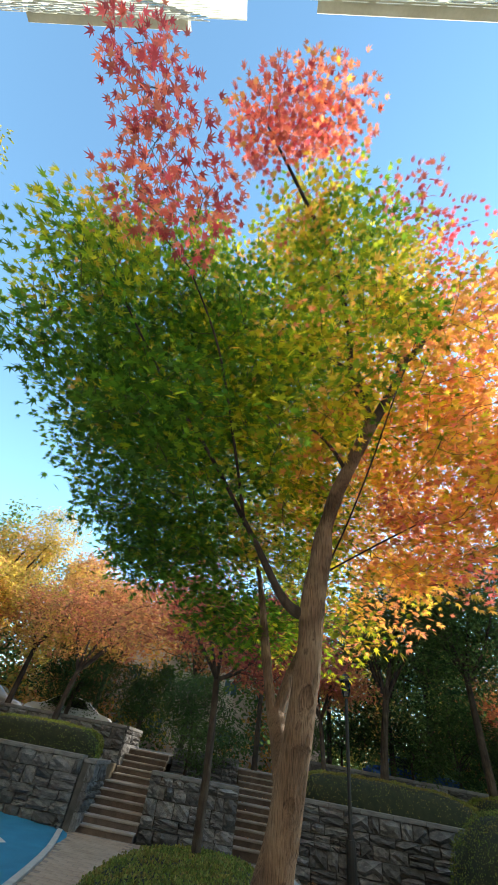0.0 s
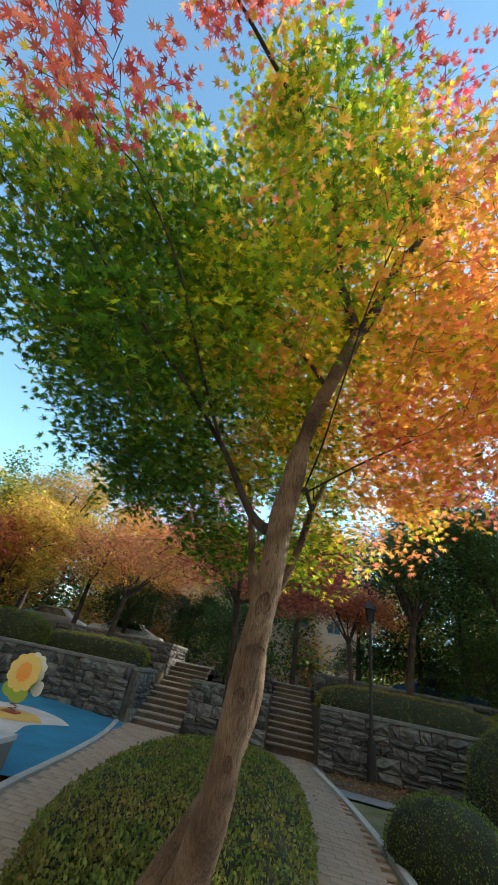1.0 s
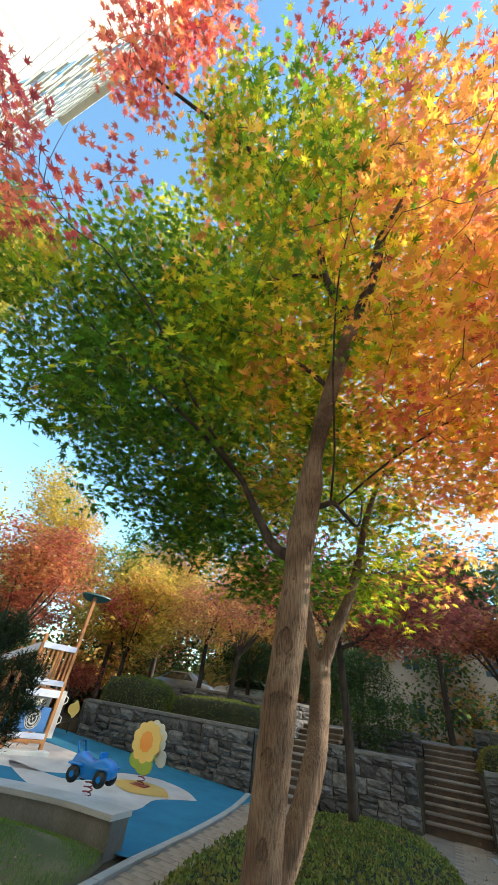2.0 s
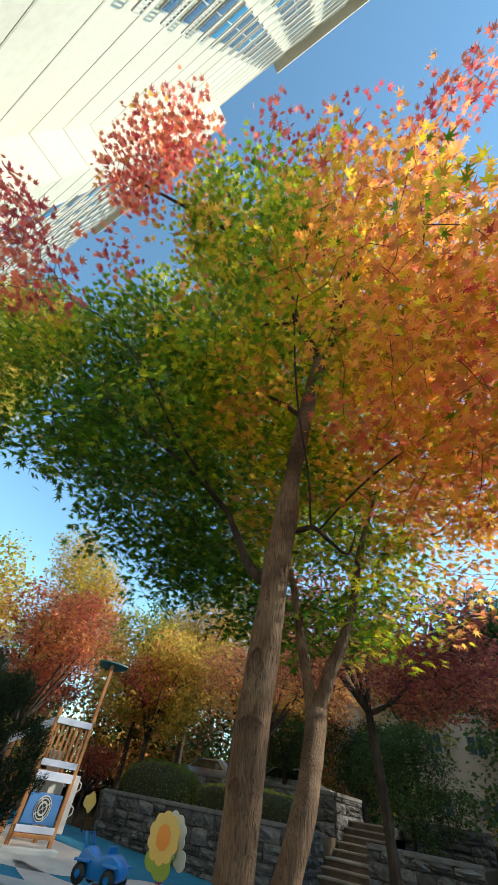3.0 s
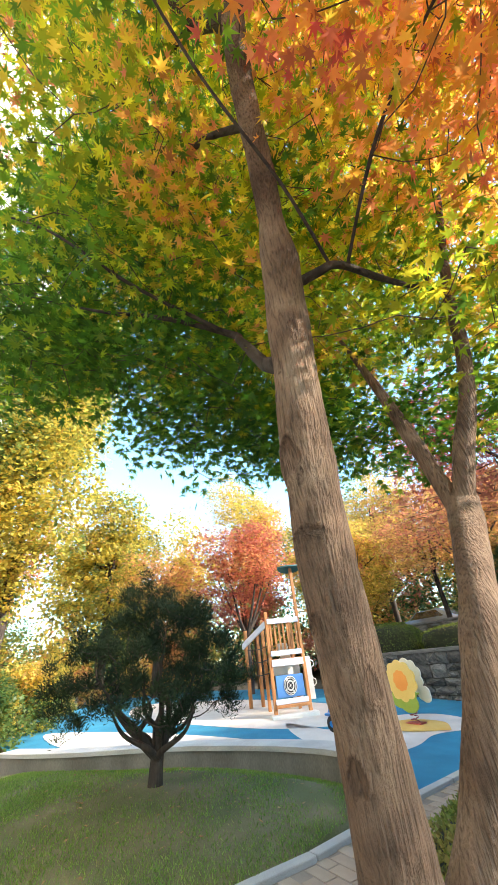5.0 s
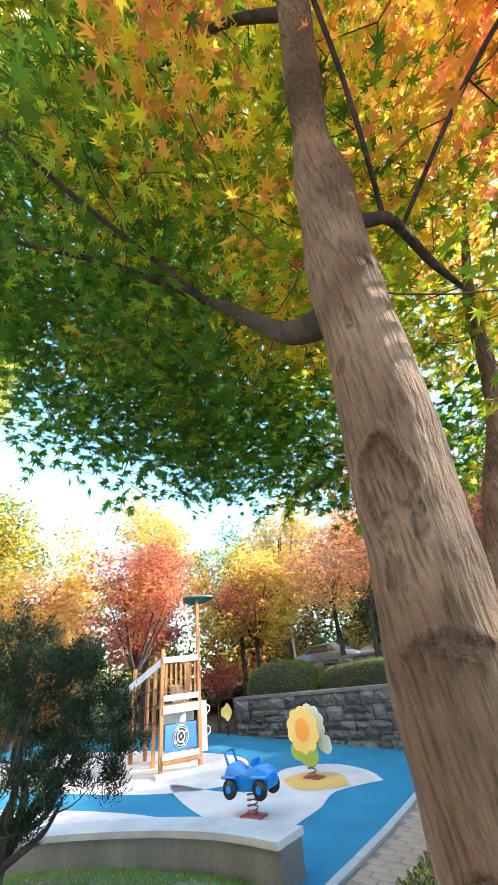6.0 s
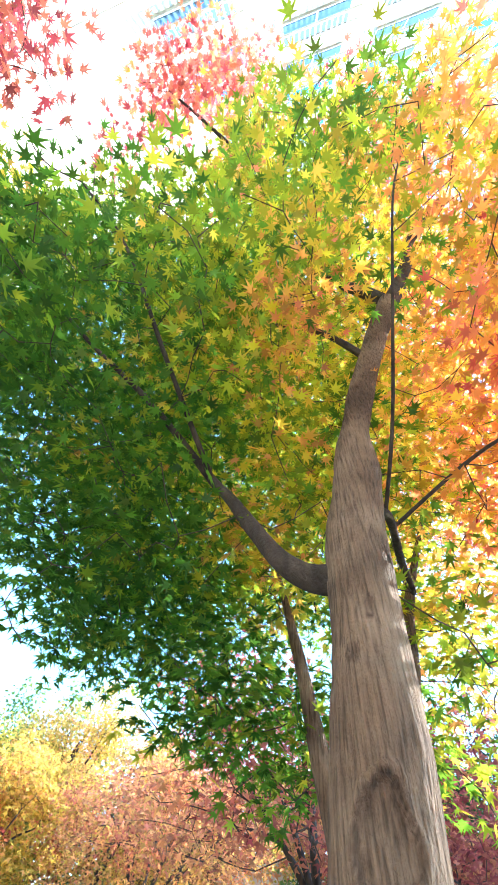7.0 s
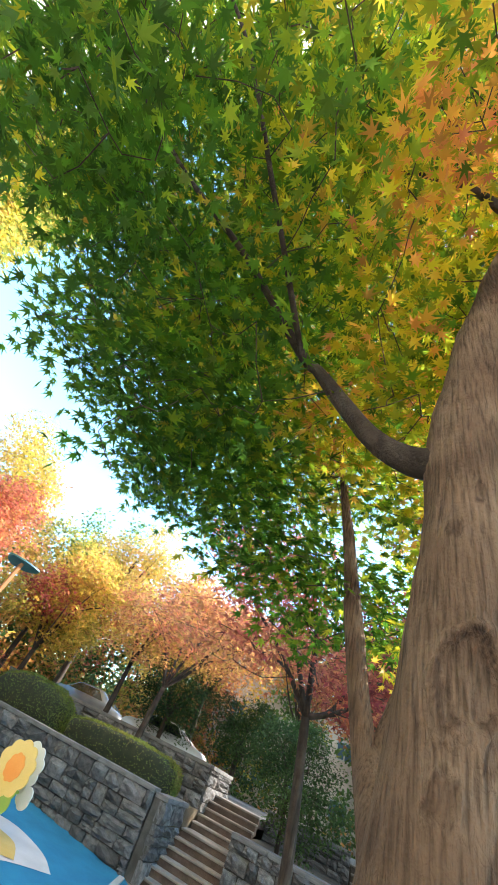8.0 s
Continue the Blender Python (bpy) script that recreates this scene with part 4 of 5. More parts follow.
    centres, turns = np.concatenate(places), np.concatenate(turns)
    jig = np.array([noise.noise_vector(Vector(c) * 1.3) for c in centres])
    fleck = np.array([noise.noise(Vector(c) * 1.7 + Vector((5, 1, 2))) for c in centres])
    centres = centres + jig * 0.16
    turns = np.where((fleck > 0.36) & (turns > 0.1), turns + 0.25, np.where((fleck < -0.25) & (turns < 0.5), turns - 0.12, turns))
    # the crown is open on the side of the walk, below its limbs
    aisle = np.array((4.5, -12.8, 1.85)) - o
    near = np.full(len(centres), 9.0)
    for line in skeleton[:1] + skeleton[2:4] + skeleton[5:6] + [skeleton[8], skeleton[10]]:
        for p in line[::3]:
            if 2.3 < p[2] < 5.9:
                w = (aisle - p) / np.linalg.norm(aisle - p)
                for s in np.arange(0, 1.7 if p[0] > 3.95 - o[0] else 0.6, 0.27):
                    near = np.minimum(near, np.linalg.norm(centres - o - p - w * s, axis=1))
    keep = (centres[:, 2] > 2.4) & ~((near < 0.3) & (g.random(len(centres)) < 0.8))
    centres, turns = centres[keep] - o, turns[keep]
    hang("twig_mass", segment_mesh("twig_mass", *grow_twigs(g, skeleton, centres, 0.22, thickest=0.0028), 5), M["twig"], tree, "thin dark twigs")["kind"] = "stuff"
    me = leaf_mesh("foliage", MAPLE, *spray_leaves(g, centres, turns, 17, 0.3, 0.07, droop=0.22, flat=0.1, tilt=0.26, turn_noise=0.07))
    tagged(hang("foliage", me, M["maple"], tree, "seven-lobed maple leaves in green, gold and red"), kind="stuff")


big_maple()
g = np.random.default_rng(5)


# ---- clipped hedges and bushes ----
def clipped(name, at, size, label, g, count, leaf=0.03, turn=0.4, power=3.5, category="hedge", spin=0, material="hedge"):
    """A clipped shrub: leaves all over its rounded skin, dark core painted as shade within."""
    h = thing(name, at, label, category, "clipped hedges" if category == "hedge" else "", turn=spin)
    sx, sy, sz = size[0] / 2, size[1] / 2, size[2]
    bm = bmesh.new()
    bmesh.ops.create_icosphere(bm, subdivisions=4, radius=1)

    def skin(d):
        q = (abs(d[0]) ** power + abs(d[1]) ** power + abs(d[2]) ** power) ** (-1 / power)
        p = np.array((d[0] * q * sx, d[1] * q * sy, d[2] * q * sz))
        return p * (1 + 0.05 * noise.noise(Vector(p) * 2.2) + 0.025 * noise.noise(Vector(p) * 7))

    for v in bm.verts:
        p = skin(v.co.normalized())
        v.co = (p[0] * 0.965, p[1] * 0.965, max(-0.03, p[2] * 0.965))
    # solid filler just under the leaves, coloured as the shade inside the shrub
    part("core", bm, M["hedge_inner_shade"], h, smooth=True)
    d = g.normal(size=(count, 3))
    d[:, 2] = np.abs(d[:, 2])
    big = max(sx, sy)
    d[:, 0] *= sx / big + 0.15
    d[:, 1] *= sy / big + 0.15
    d /= np.linalg.norm(d, axis=1)[:, None]
    pos = np.array([skin(q) for q in d])
    nrm = pos / np.array((sx, sy, sz)) ** 2
    nrm /= np.linalg.norm(nrm, axis=1)[:, None]
    pos += nrm * g.normal(size=(count, 1)) * 0.018
    fwd = nrm * 0.5 + g.normal(size=pos.shape) * 0.6
    fwd[:, 2] += 0.35
    tn = np.array([turn + 0.35 * noise.noise(Vector(p) * 3) for p in pos]) + g.normal(size=count) * 0.12
    tagged(hang("leaves", leaf_mesh("leaves", BLADE, pos, fwd, nrm + g.normal(size=pos.shape) * 0.5, leaf * g.uniform(0.7, 1.3, count), np.clip(tn, 0, 1)), M[material], h), kind="stuff")
    return h


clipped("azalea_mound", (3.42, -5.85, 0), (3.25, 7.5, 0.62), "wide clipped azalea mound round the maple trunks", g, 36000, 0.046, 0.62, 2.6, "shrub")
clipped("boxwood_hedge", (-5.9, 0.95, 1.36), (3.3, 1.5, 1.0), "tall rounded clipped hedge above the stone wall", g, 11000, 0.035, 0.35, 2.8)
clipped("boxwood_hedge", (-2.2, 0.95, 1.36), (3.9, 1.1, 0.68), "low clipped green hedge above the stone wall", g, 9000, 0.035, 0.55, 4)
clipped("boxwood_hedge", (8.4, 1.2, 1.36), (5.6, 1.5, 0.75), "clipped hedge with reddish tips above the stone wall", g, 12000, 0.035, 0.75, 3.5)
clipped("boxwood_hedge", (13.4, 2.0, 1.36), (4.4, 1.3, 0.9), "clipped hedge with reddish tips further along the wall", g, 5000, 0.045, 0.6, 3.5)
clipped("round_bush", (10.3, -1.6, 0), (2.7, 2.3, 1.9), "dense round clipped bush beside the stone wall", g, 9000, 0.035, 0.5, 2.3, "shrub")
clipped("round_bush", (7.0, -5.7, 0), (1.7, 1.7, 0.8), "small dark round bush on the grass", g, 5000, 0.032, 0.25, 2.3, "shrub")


# ---- the dark pine on the lawn ----
def lawn_pine():
    g = np.random.default_rng(21)
    x, y = -1.15, -9.35
    tree = thing("pine_tree", (x, y, lawn_z(x, y) - 0.05), "dense dark green juniper with spreading stems on the lawn", "tree")
    skeleton = []
    bm = bmesh.new()
    skeleton.append(wood(bm, [(0, 0, -0.1), (0.02, 0.0, 0.15), (0.03, 0.02, 0.42)], (0.12, 0.1, 0.085), g, 10))
    part("trunk", bm, M["bark_dark"], tree, smooth=True)
    for k in range(13):
        a = k * 2.4
        rr = g.uniform(0.55, 1.1) * (0.3 if k < 2 else 1)
        e = np.array((math.cos(a) * rr, math.sin(a) * rr, g.uniform(0.85, 1.35) if k > 1 else 1.75))
        side = np.array((-math.sin(a), math.cos(a), 0)) * g.uniform(-0.18, 0.18)
        bm = bmesh.new()
        skeleton.append(wood(bm, [(0.03, 0.02, 0.3), e * np.array((0.3, 0.3, 0.5)) + side, e * np.array((0.65, 0.65, 0.7)) - side * 0.7, e], (0.05, 0.04, 0.026, 0.01), g, 7))
        part("limb", bm, M["bark_dark"], tree, smooth=True)
    # foliage in uneven upswept tufts, open below between the stems
    lobes = []
    for k in range(60):
        h = (k + 0.5) / 60
        a, q = k * 2.39996, math.sqrt(1 - h * h)
        rr = g.uniform(0.62, 1.12)
        x1, y1, z1 = math.cos(a) * q * 1.32 * rr, math.sin(a) * q * 1.32 * rr, 0.78 + 1.65 * h * g.uniform(0.8, 1.1)
        lobes.append(((x1, y1, z1), (0.19, 0.19, 0.12), 7, g.uniform(0.15, 0.75), 0.12))
        if k % 3 == 0:
            lobes.append(((x1 * 1.07, y1 * 1.07, z1 + 0.2), (0.07, 0.07, 0.13), 3, g.uniform(0.3, 0.8), 0.12))
    lobes.append(((0, 0, 1.35), (0.7, 0.7, 0.4), 26, 0.1, 0.1))
    c, t = in_lobes(g, lobes)
    hang("twig_mass", segment_mesh("twig_mass", *grow_twigs(g, skeleton, c, 0.2), 4), M["twig"], tree)["kind"] = "stuff"
    pos, fwd, up, sz, tn = spray_leaves(g, c, t, 120, 0.085, 0.066, droop=-0.7, flat=0.6, tilt=0.6, turn_noise=0.12)
    tagged(hang("needles", leaf_mesh("needles", (np.array([(-0.1, 0, 0), (0.1, 0, 0), (0, 1, 0.0)]), np.array([(0, 1, 2)])), pos, fwd, up, sz, tn), M["needles"], tree), kind="stuff")


lawn_pine()

# ---- other trees ----
round_tree("maple_tree", (-2.6, 2.3, 1.38), "slender orange-brown maple above the clipped hedge", 6.2, (4.0, 3.2, 1.7), 420, 0.68, 0.08, 0.075, g, M["far_leaves"], trunk_r=0.1, lean=(0.8, -0.6), per=18, spray=0.42, flat=0.15)
round_tree("maple_tree", (3.35, -4.1, 0.3), "dark red maple with thin dark forked stems in the azalea mound", 5.2, (3.9, 2.5, 1.2), 430, 0.84, 0.08, 0.075, g, M["far_leaves"], trunk_r=0.08, lean=(-0.3, -0.6), per=16, spray=0.4, stems=1, fork=0.55, flat=0.15)
round_tree("maple_tree", (-10.3, -2.6, 0.0), "rose-red maple behind the playground", 7.4, (5.0, 2.5, 2.4), 320, 0.84, 0.05, 0.12, g, M["far_leaves"], trunk_r=0.13, per=20, spray=0.5)
round_tree("maple_tree", (-6.5, 6.4, 1.76), "orange maple on the upper terrace", 8.0, (5.0, 3.2, 2.6), 340, 0.6, 0.12, 0.115, g, M["far_leaves"], trunk_r=0.12, per=20, spray=0.5)
round_tree("maple_tree", (-11.5, 4.5, 1.0), "orange and gold maple behind the stone wall", 8.4, (5.4, 3.2, 2.8), 320, 0.5, 0.1, 0.13, g, M["far_leaves"], trunk_r=0.13, per=20, spray=0.55)
round_tree("ginkgo_tree", (-15.5, 1.0, 0.3), "tall golden yellow tree behind the playground", 13.0, (8.0, 3.0, 4.6), 480, 0.45, 0.05, 0.12, g, M["far_leaves"], trunk_r=0.18, per=22, spray=0.6)
round_tree("ginkgo_tree", (-12.5, 10.0, 1.6), "golden yellow tree on the upper lane", 14.0, (8.4, 3.4, 5.0), 520, 0.47, 0.06, 0.12, g, M["far_leaves"], trunk_r=0.18, per=22, spray=0.6)
round_tree("larch_tree", (-13.5, -12.0, 0.0), "tall feathery yellow-green conifer", 26, (13.5, 3.6, 12.0), 1700, 0.36, 0.06, 0.2, g, M["far_leaves"], shape=BLADE, trunk_r=0.2, per=26, spray=0.7, flat=0.1, fork=0.6)
round_tree("larch_tree", (-19, -7.0, 0.0), "tall feathery golden conifer", 13.0, (6.4, 3.2, 5.2), 480, 0.4, 0.05, 0.22, g, M["far_leaves"], shape=BLADE, trunk_r=0.2, per=26, spray=0.7, flat=0.1, fork=0.6)
round_tree("evergreen_shrub", (2.3, 2.3, 1.3), "broad dark evergreen shrub between the steps", 3.1, (1.3, 1.4, 1.6), 330, 0.6, 0.1, 0.07, g, M["evergreen"], shape=BLADE, trunk_r=0.05, per=30, spray=0.3, category="shrub")
round_tree("evergreen_tree", (7.6, 5.2, 1.76), "dark evergreen tree behind the upper wall", 7.5, (4.2, 2.1, 3.0), 300, 0.3, 0.1, 0.09, g, M["evergreen"], shape=BLADE, trunk_r=0.1, per=30, spray=0.4)
round_tree("evergreen_tree", (10.4, 6.0, 1.76), "dark evergreen tree behind the clipped hedge", 8.5, (4.8, 2.6, 3.2), 300, 0.3, 0.1, 0.09, g, M["evergreen"], shape=BLADE, trunk_r=0.1, per=30, spray=0.4)
round_tree("evergreen_tree", (9.0, 3.0, 1.38), "broad green tree over the stone wall", 8.8, (5.4, 3.0, 3.0), 600, 0.75, 0.15, 0.08, g, M["evergreen"], shape=FAR, trunk_r=0.13, lean=(0.9, -0.6), per=22, spray=0.45)
round_tree("evergreen_tree", (12.6, 2.8, 1.38), "green tree with dark stems on the terrace", 12.0, (6.8, 3.3, 4.6), 680, 0.6, 0.15, 0.08, g, M["evergreen"], shape=FAR, trunk_r=0.13, lean=(-0.3, -0.5), per=22, spray=0.45)
round_tree("evergreen_tree", (-4.2, 7.5, 1.76), "dark evergreen tree behind the upper wall", 4.4, (2.2, 1.8, 1.6), 260, 0.45, 0.12, 0.09, g, M["evergreen"], shape=BLADE, trunk_r=0.1, per=30, spray=0.4)
round_tree("evergreen_tree", (-0.9, 8.5, 1.76), "dark evergreen tree beyond the steps", 4.0, (2.0, 1.5, 1.6), 220, 0.45, 0.12, 0.09, g, M["evergreen"], shape=BLADE, trunk_r=0.1, per=30, spray=0.4)
round_tree("maple_tree", (7.0, 3.0, 1.38), "red-brown maple leaning over the stone wall", 6.0, (3.9, 2.2, 1.3), 300, 0.8, 0.08, 0.1, g, M["far_leaves"], trunk_r=0.08, lean=(-0.6, -0.5), per=16, spray=0.42)

round_tree("maple_tree", (-8.6, 2.6, 0.9), "amber maple behind the wall's end", 6.2, (4.0, 2.6, 2.0), 320, 0.55, 0.12, 0.12, g, M["far_leaves"], trunk_r=0.11, per=20, spray=0.5)
round_tree("maple_tree", (-3.6, 9.5, 1.76), "rust-red maple on the upper lane", 8.6, (5.4, 3.0, 2.8), 320, 0.74, 0.1, 0.13, g, M["far_leaves"], trunk_r=0.12, per=20, spray=0.5)
round_tree("maple_tree", (1.2, 9.5, 1.76), "orange maple beyond the steps", 9.0, (5.6, 2.8, 2.8), 320, 0.7, 0.06, 0.13, g, M["far_leaves"], trunk_r=0.1, per=18, spray=0.5)
round_tree("evergreen_tree", (5.0, 12.0, 1.76), "green tree across the upper lane", 11.0, (6.4, 3.4, 3.8), 420, 0.7, 0.15, 0.16, g, M["evergreen"], shape=FAR, trunk_r=0.14, per=24, spray=0.5)
round_tree("evergreen_tree", (16.0, 5.0, 1.76), "dark green tree by the lane", 12.5, (7.6, 3.4, 4.4), 420, 0.5, 0.15, 0.12, g, M["evergreen"], shape=FAR, trunk_r=0.15, per=24, spray=0.55)
round_tree("maple_tree", (-14.0, -5.5, 0.4), "golden orange maple behind the playground", 7.5, (5.0, 2.8, 2.1), 320, 0.58, 0.08, 0.11, g, M["far_leaves"], trunk_r=0.14, per=20, spray=0.55)
round_tree("red_shrub", (-9.2, 0.6, 0.4), "small crimson maple shrub behind the play sign", 2.3, (1.5, 1.1, 0.7), 120, 0.93, 0.04, 0.07, g, M["far_leaves"], trunk_r=0.05, per=18, spray=0.35, category="shrub")

round_tree("evergreen_tree", (13.5, 9.0, 1.76), "dark green tree behind the parked cars", 12.5, (7.4, 3.4, 4.6), 420, 0.4, 0.15, 0.12, g, M["evergreen"], shape=FAR, trunk_r=0.15, per=24, spray=0.6)
round_tree("evergreen_tree", (18.0, 0.5, 0.0), "dark green tree at the end of the wall", 13.0, (7.4, 3.4, 5.2), 420, 0.4, 0.15, 0.12, g, M["evergreen"], shape=FAR, trunk_r=0.15, per=24, spray=0.6)


for x, y in ((8.2, 5.6), (10.8, 5.0), (13.0, 5.8), (15.5, 6.5), (18.5, 7.5)):
    round_tree("evergreen_shrub", (x, y, 1.76), "dark evergreen shrub behind the upper wall", 3.4, (1.7, 1.7, 1.7), 240, 0.55, 0.15, 0.09, g, M["evergreen"], shape=BLADE, trunk_r=0.05, per=26, spray=0.35, category="shrub")


for x, y, h, tn in ((-8.6, -11.9, 1.9, 0.22), (-10.4, -10.9, 2.4, 0.42), (-12.0, -13.6, 3.2, 0.3), (-14.5, -9.6, 3.0, 0.5), (-17.5, -12.5, 4.2, 0.35), (-17.0, -4.0, 4.0, 0.6), (-15.5, -12.8, 5.5, 0.2)):
    round_tree("garden_shrub", (x, y, 0.0), "loose yellowing shrub behind the lawn", h, (h * 0.5, h * 0.55, h * 0.45), 230, tn, 0.1, 0.09, g, M["far_leaves"], trunk_r=0.05, per=24, spray=0.4, category="shrub")


def far_wood():
    """A belt of trees and undergrowth round the place, too far to tell apart."""
    g = np.random.default_rng(33)
    centres, turns = [], []
    for k in range(120):
        a = math.radians(g.uniform(-140, 75))
        d = g.uniform(28, 42)
        x, y = math.sin(a) * d, math.cos(a) * d - 8
        h = g.uniform(10, 18)
        tn = g.choice([0.1, 0.2, 0.45, 0.62, 0.75])
        lobes = [((x, y, 2.2), (3.6, 3.6, 2.4), 50, g.choice([0.08, 0.2, 0.62]), 0.06)]
        for i in range(5):
            f = (i + 0.6) / 5
            w = g.uniform(1.6, 2.7) * (1.15 - 0.75 * f)
            lobes.append(((x + g.normal() * 1.2 * (1 - f), y + g.normal() * 1.2 * (1 - f), 2.5 + (h - 3.4) * f), (w, w, h * 0.13), 25, tn + g.normal() * 0.04, 0.05))
        p, t = in_lobes(g, lobes)
        centres.append(p)
        turns.append(t)
    me = leaf_mesh("far_wood", BLADE, *spray_leaves(g, np.concatenate(centres), np.concatenate(turns), 20, 1.0, 0.36, flat=0.5, tilt=0.8))
    tagged(hang("far_wood", me, M["far_leaves"]), "belt of mixed autumn trees in the distance", "trees", kind="stuff")


far_wood()


# ---- playground things ----
def climbing_tower():
    t = thing("climbing_tower", (-4.98, -4.33, play_z(-4.95) + 0.03), "orange timber climbing tower with lilac boards and a leaf-shaped roof plate", "climbing frame", turn=68)
    t.matrix_basis = t.matrix_basis @ Matrix.Diagonal((0.93, 1, 1, 1))
    swing = Matrix.Translation((-0.53, 0, 0)) @ Matrix.Rotation(radians(-53), 4, "Z") @ Matrix.Translation((0.53, 0, 0))
    for x, y, h in ((-0.53, 0, 2.62), (0.53, 0, 3.88), (-0.5, 1.1, 2.5), (0.5, 1.1, 2.5)):
        part("post", boxes((x - 0.05, x + 0.05, y - 0.05, y + 0.05, -0.05, h), bevel=0.012), M["timber"], t)
    for z, h in ((1.5, 0.13), (1.26, 0.17), (0.34, 0.12)):
        part("board", boxes((-0.5, 0.5, -0.075, -0.045, z - h / 2, z + h / 2), bevel=0.008), M["lilac"], t, "lilac-white board")
    part("top_board", boxes((-0.52, 0.52, -0.07, -0.035, 2.28, 2.42), bevel=0.008), M["lilac"], t, "lilac-white board")
    for i in range(7):
        x = -0.42 + i * 0.14
        part("slat", boxes((x - 0.03, x + 0.03, -0.028, 0.0, 1.58, 2.27)), M["timber"], t)
    part("platform", boxes((-0.5, 0.5, 0.0, 1.1, 1.28, 1.36)), M["timber"], t)
    part("step", boxes((-0.5, 0.5, -0.12, 0.12, 0.2, 0.27), bevel=0.01), M["timber"], t)
    part("sill", boxes((-0.7, 0.7, -0.28, 0.05, -0.05, 0.07), bevel=0.02), M["pale_panel"], t, "pale rubber-edged sill")
    panel = part("panel", boxes((-0.43, 0.43, -0.02, 0.02, 0.42, 0.95), bevel=0.01), M["blue_panel"], t, "blue play panel with a round maze")
    for r0, r1, mt, y in ((0.0, 0.23, M["pale_panel"], -0.032), (0.13, 0.165, M["toy_black"], -0.042), (0.19, 0.21, M["toy_black"], -0.042), (0.03, 0.09, M["toy_black"], -0.042)):
        bm = bmesh.new()
        k = 40
        for i in range(k):
            if r0 and i % 10 == 3:
                continue
            a0, a1 = i * math.tau / k, (i + 1) * math.tau / k
            q = [(math.cos(a) * r * (0.9 if r else 1), math.sin(a) * r) for a, r in ((a0, r0), (a0, r1), (a1, r1), (a1, r0))]
            vs = [bm.verts.new((x, y, 0.69 + z)) for x, z in q]
            bm.faces.new(vs)
        bmesh.ops.remove_doubles(bm, verts=bm.verts, dist=1e-5)
        part("maze_ring", bm, mt, panel)
    part("back_panel", boxes((-0.45, 0.45, 0.3, 0.34, 0.95, 1.27)), M["pale_panel"], t, "grey panel under the platform")
    # leaf-shaped plate on the tall post
    bm = bmesh.new()
    pts = [(math.sin(a) * 0.22 * (1 + 0.2 * math.cos(a)), math.cos(a) * 0.5) for a in np.linspace(0, math.tau, 24, endpoint=False)]
    prism(bm, pts, -0.02, 0.02)
    for v in bm.verts:
        v.co.z += -0.35 * abs(v.co.x)
    plate = part("roof_plate", bm, M["green_plate"], t, "dark green leaf-shaped metal plate")
    plate.matrix_basis = pose(0.58, 0.0, 3.92, 0, 20, 82)
    # bridge to a second pair of posts
    part("side_board", boxes((-0.02, 2.1, -0.02, 0.02, -0.09, 0.09), bevel=0.006), M["lilac"], t, "sloping lilac-white board").matrix_basis = swing @ pose(-0.55, 0.02, 2.33, 0, 14, 160)
    for x, y in ((-2.4, 0.85), (-2.2, 1.25)):
        part("post", boxes((x - 0.05, x + 0.05, y - 0.05, y + 0.05, -0.05, 2.3), bevel=0.012), M["timber"], t).matrix_basis = swing
    for i in range(5):
        x = -0.9 - i * 0.33
        bm = bmesh.new()
        tube(bm, [(x, 0.15 - 0.36 * (x + 0.55), 2.2 - 0.05 * i), (x, 0.15 - 0.36 * (x + 0.55), 0.9)], 0.012, 6)
        part("rope", bm, M["toy_black"], t).matrix_basis = swing
    for z in (1.0, 1.35, 1.7):
        bm = bmesh.new()
        tube(bm, [(-0.6, 0.17, z + 0.05), (-1.4, 0.46, z - 0.03), (-2.3, 0.8, z)], 0.012, 6)
        part("rope", bm, M["toy_black"], t).matrix_basis = swing
    part("slide_chute", boxes((-0.2, 0.2, -0.02, 0.02, -0.85, 0.85), bevel=0.01), M["pale_panel"], t, "pale slide chute").matrix_basis = swing @ pose(-0.95, 1.4, 1.0, 25, 0, 10)
    part("side_panel", boxes((0.62, 0.78, 0.1, 0.13, 0.3, 1.35), bevel=0.01), M["pale_panel"], t, "pale side panel with handgrips")
    for z in (0.6, 1.05):
        bm = bmesh.new()
        tube(bm, [(0.78, 0.11, z), (0.86, 0.1, z + 0.06), (0.86, 0.1, z + 0.16), (0.78, 0.11, z + 0.2)], 0.015, 6)
        part("handgrip", bm, M["toy_white"], t)


def coil(bm, r, z0, z1, turns=4, wire=0.012):
    n = turns * 12
    tube(bm, [(math.cos(i / 12 * math.tau) * r, math.sin(i / 12 * math.tau) * r, z0 + (z1 - z0) * i / n) for i in range(n + 1)], wire, 6)
    return bm


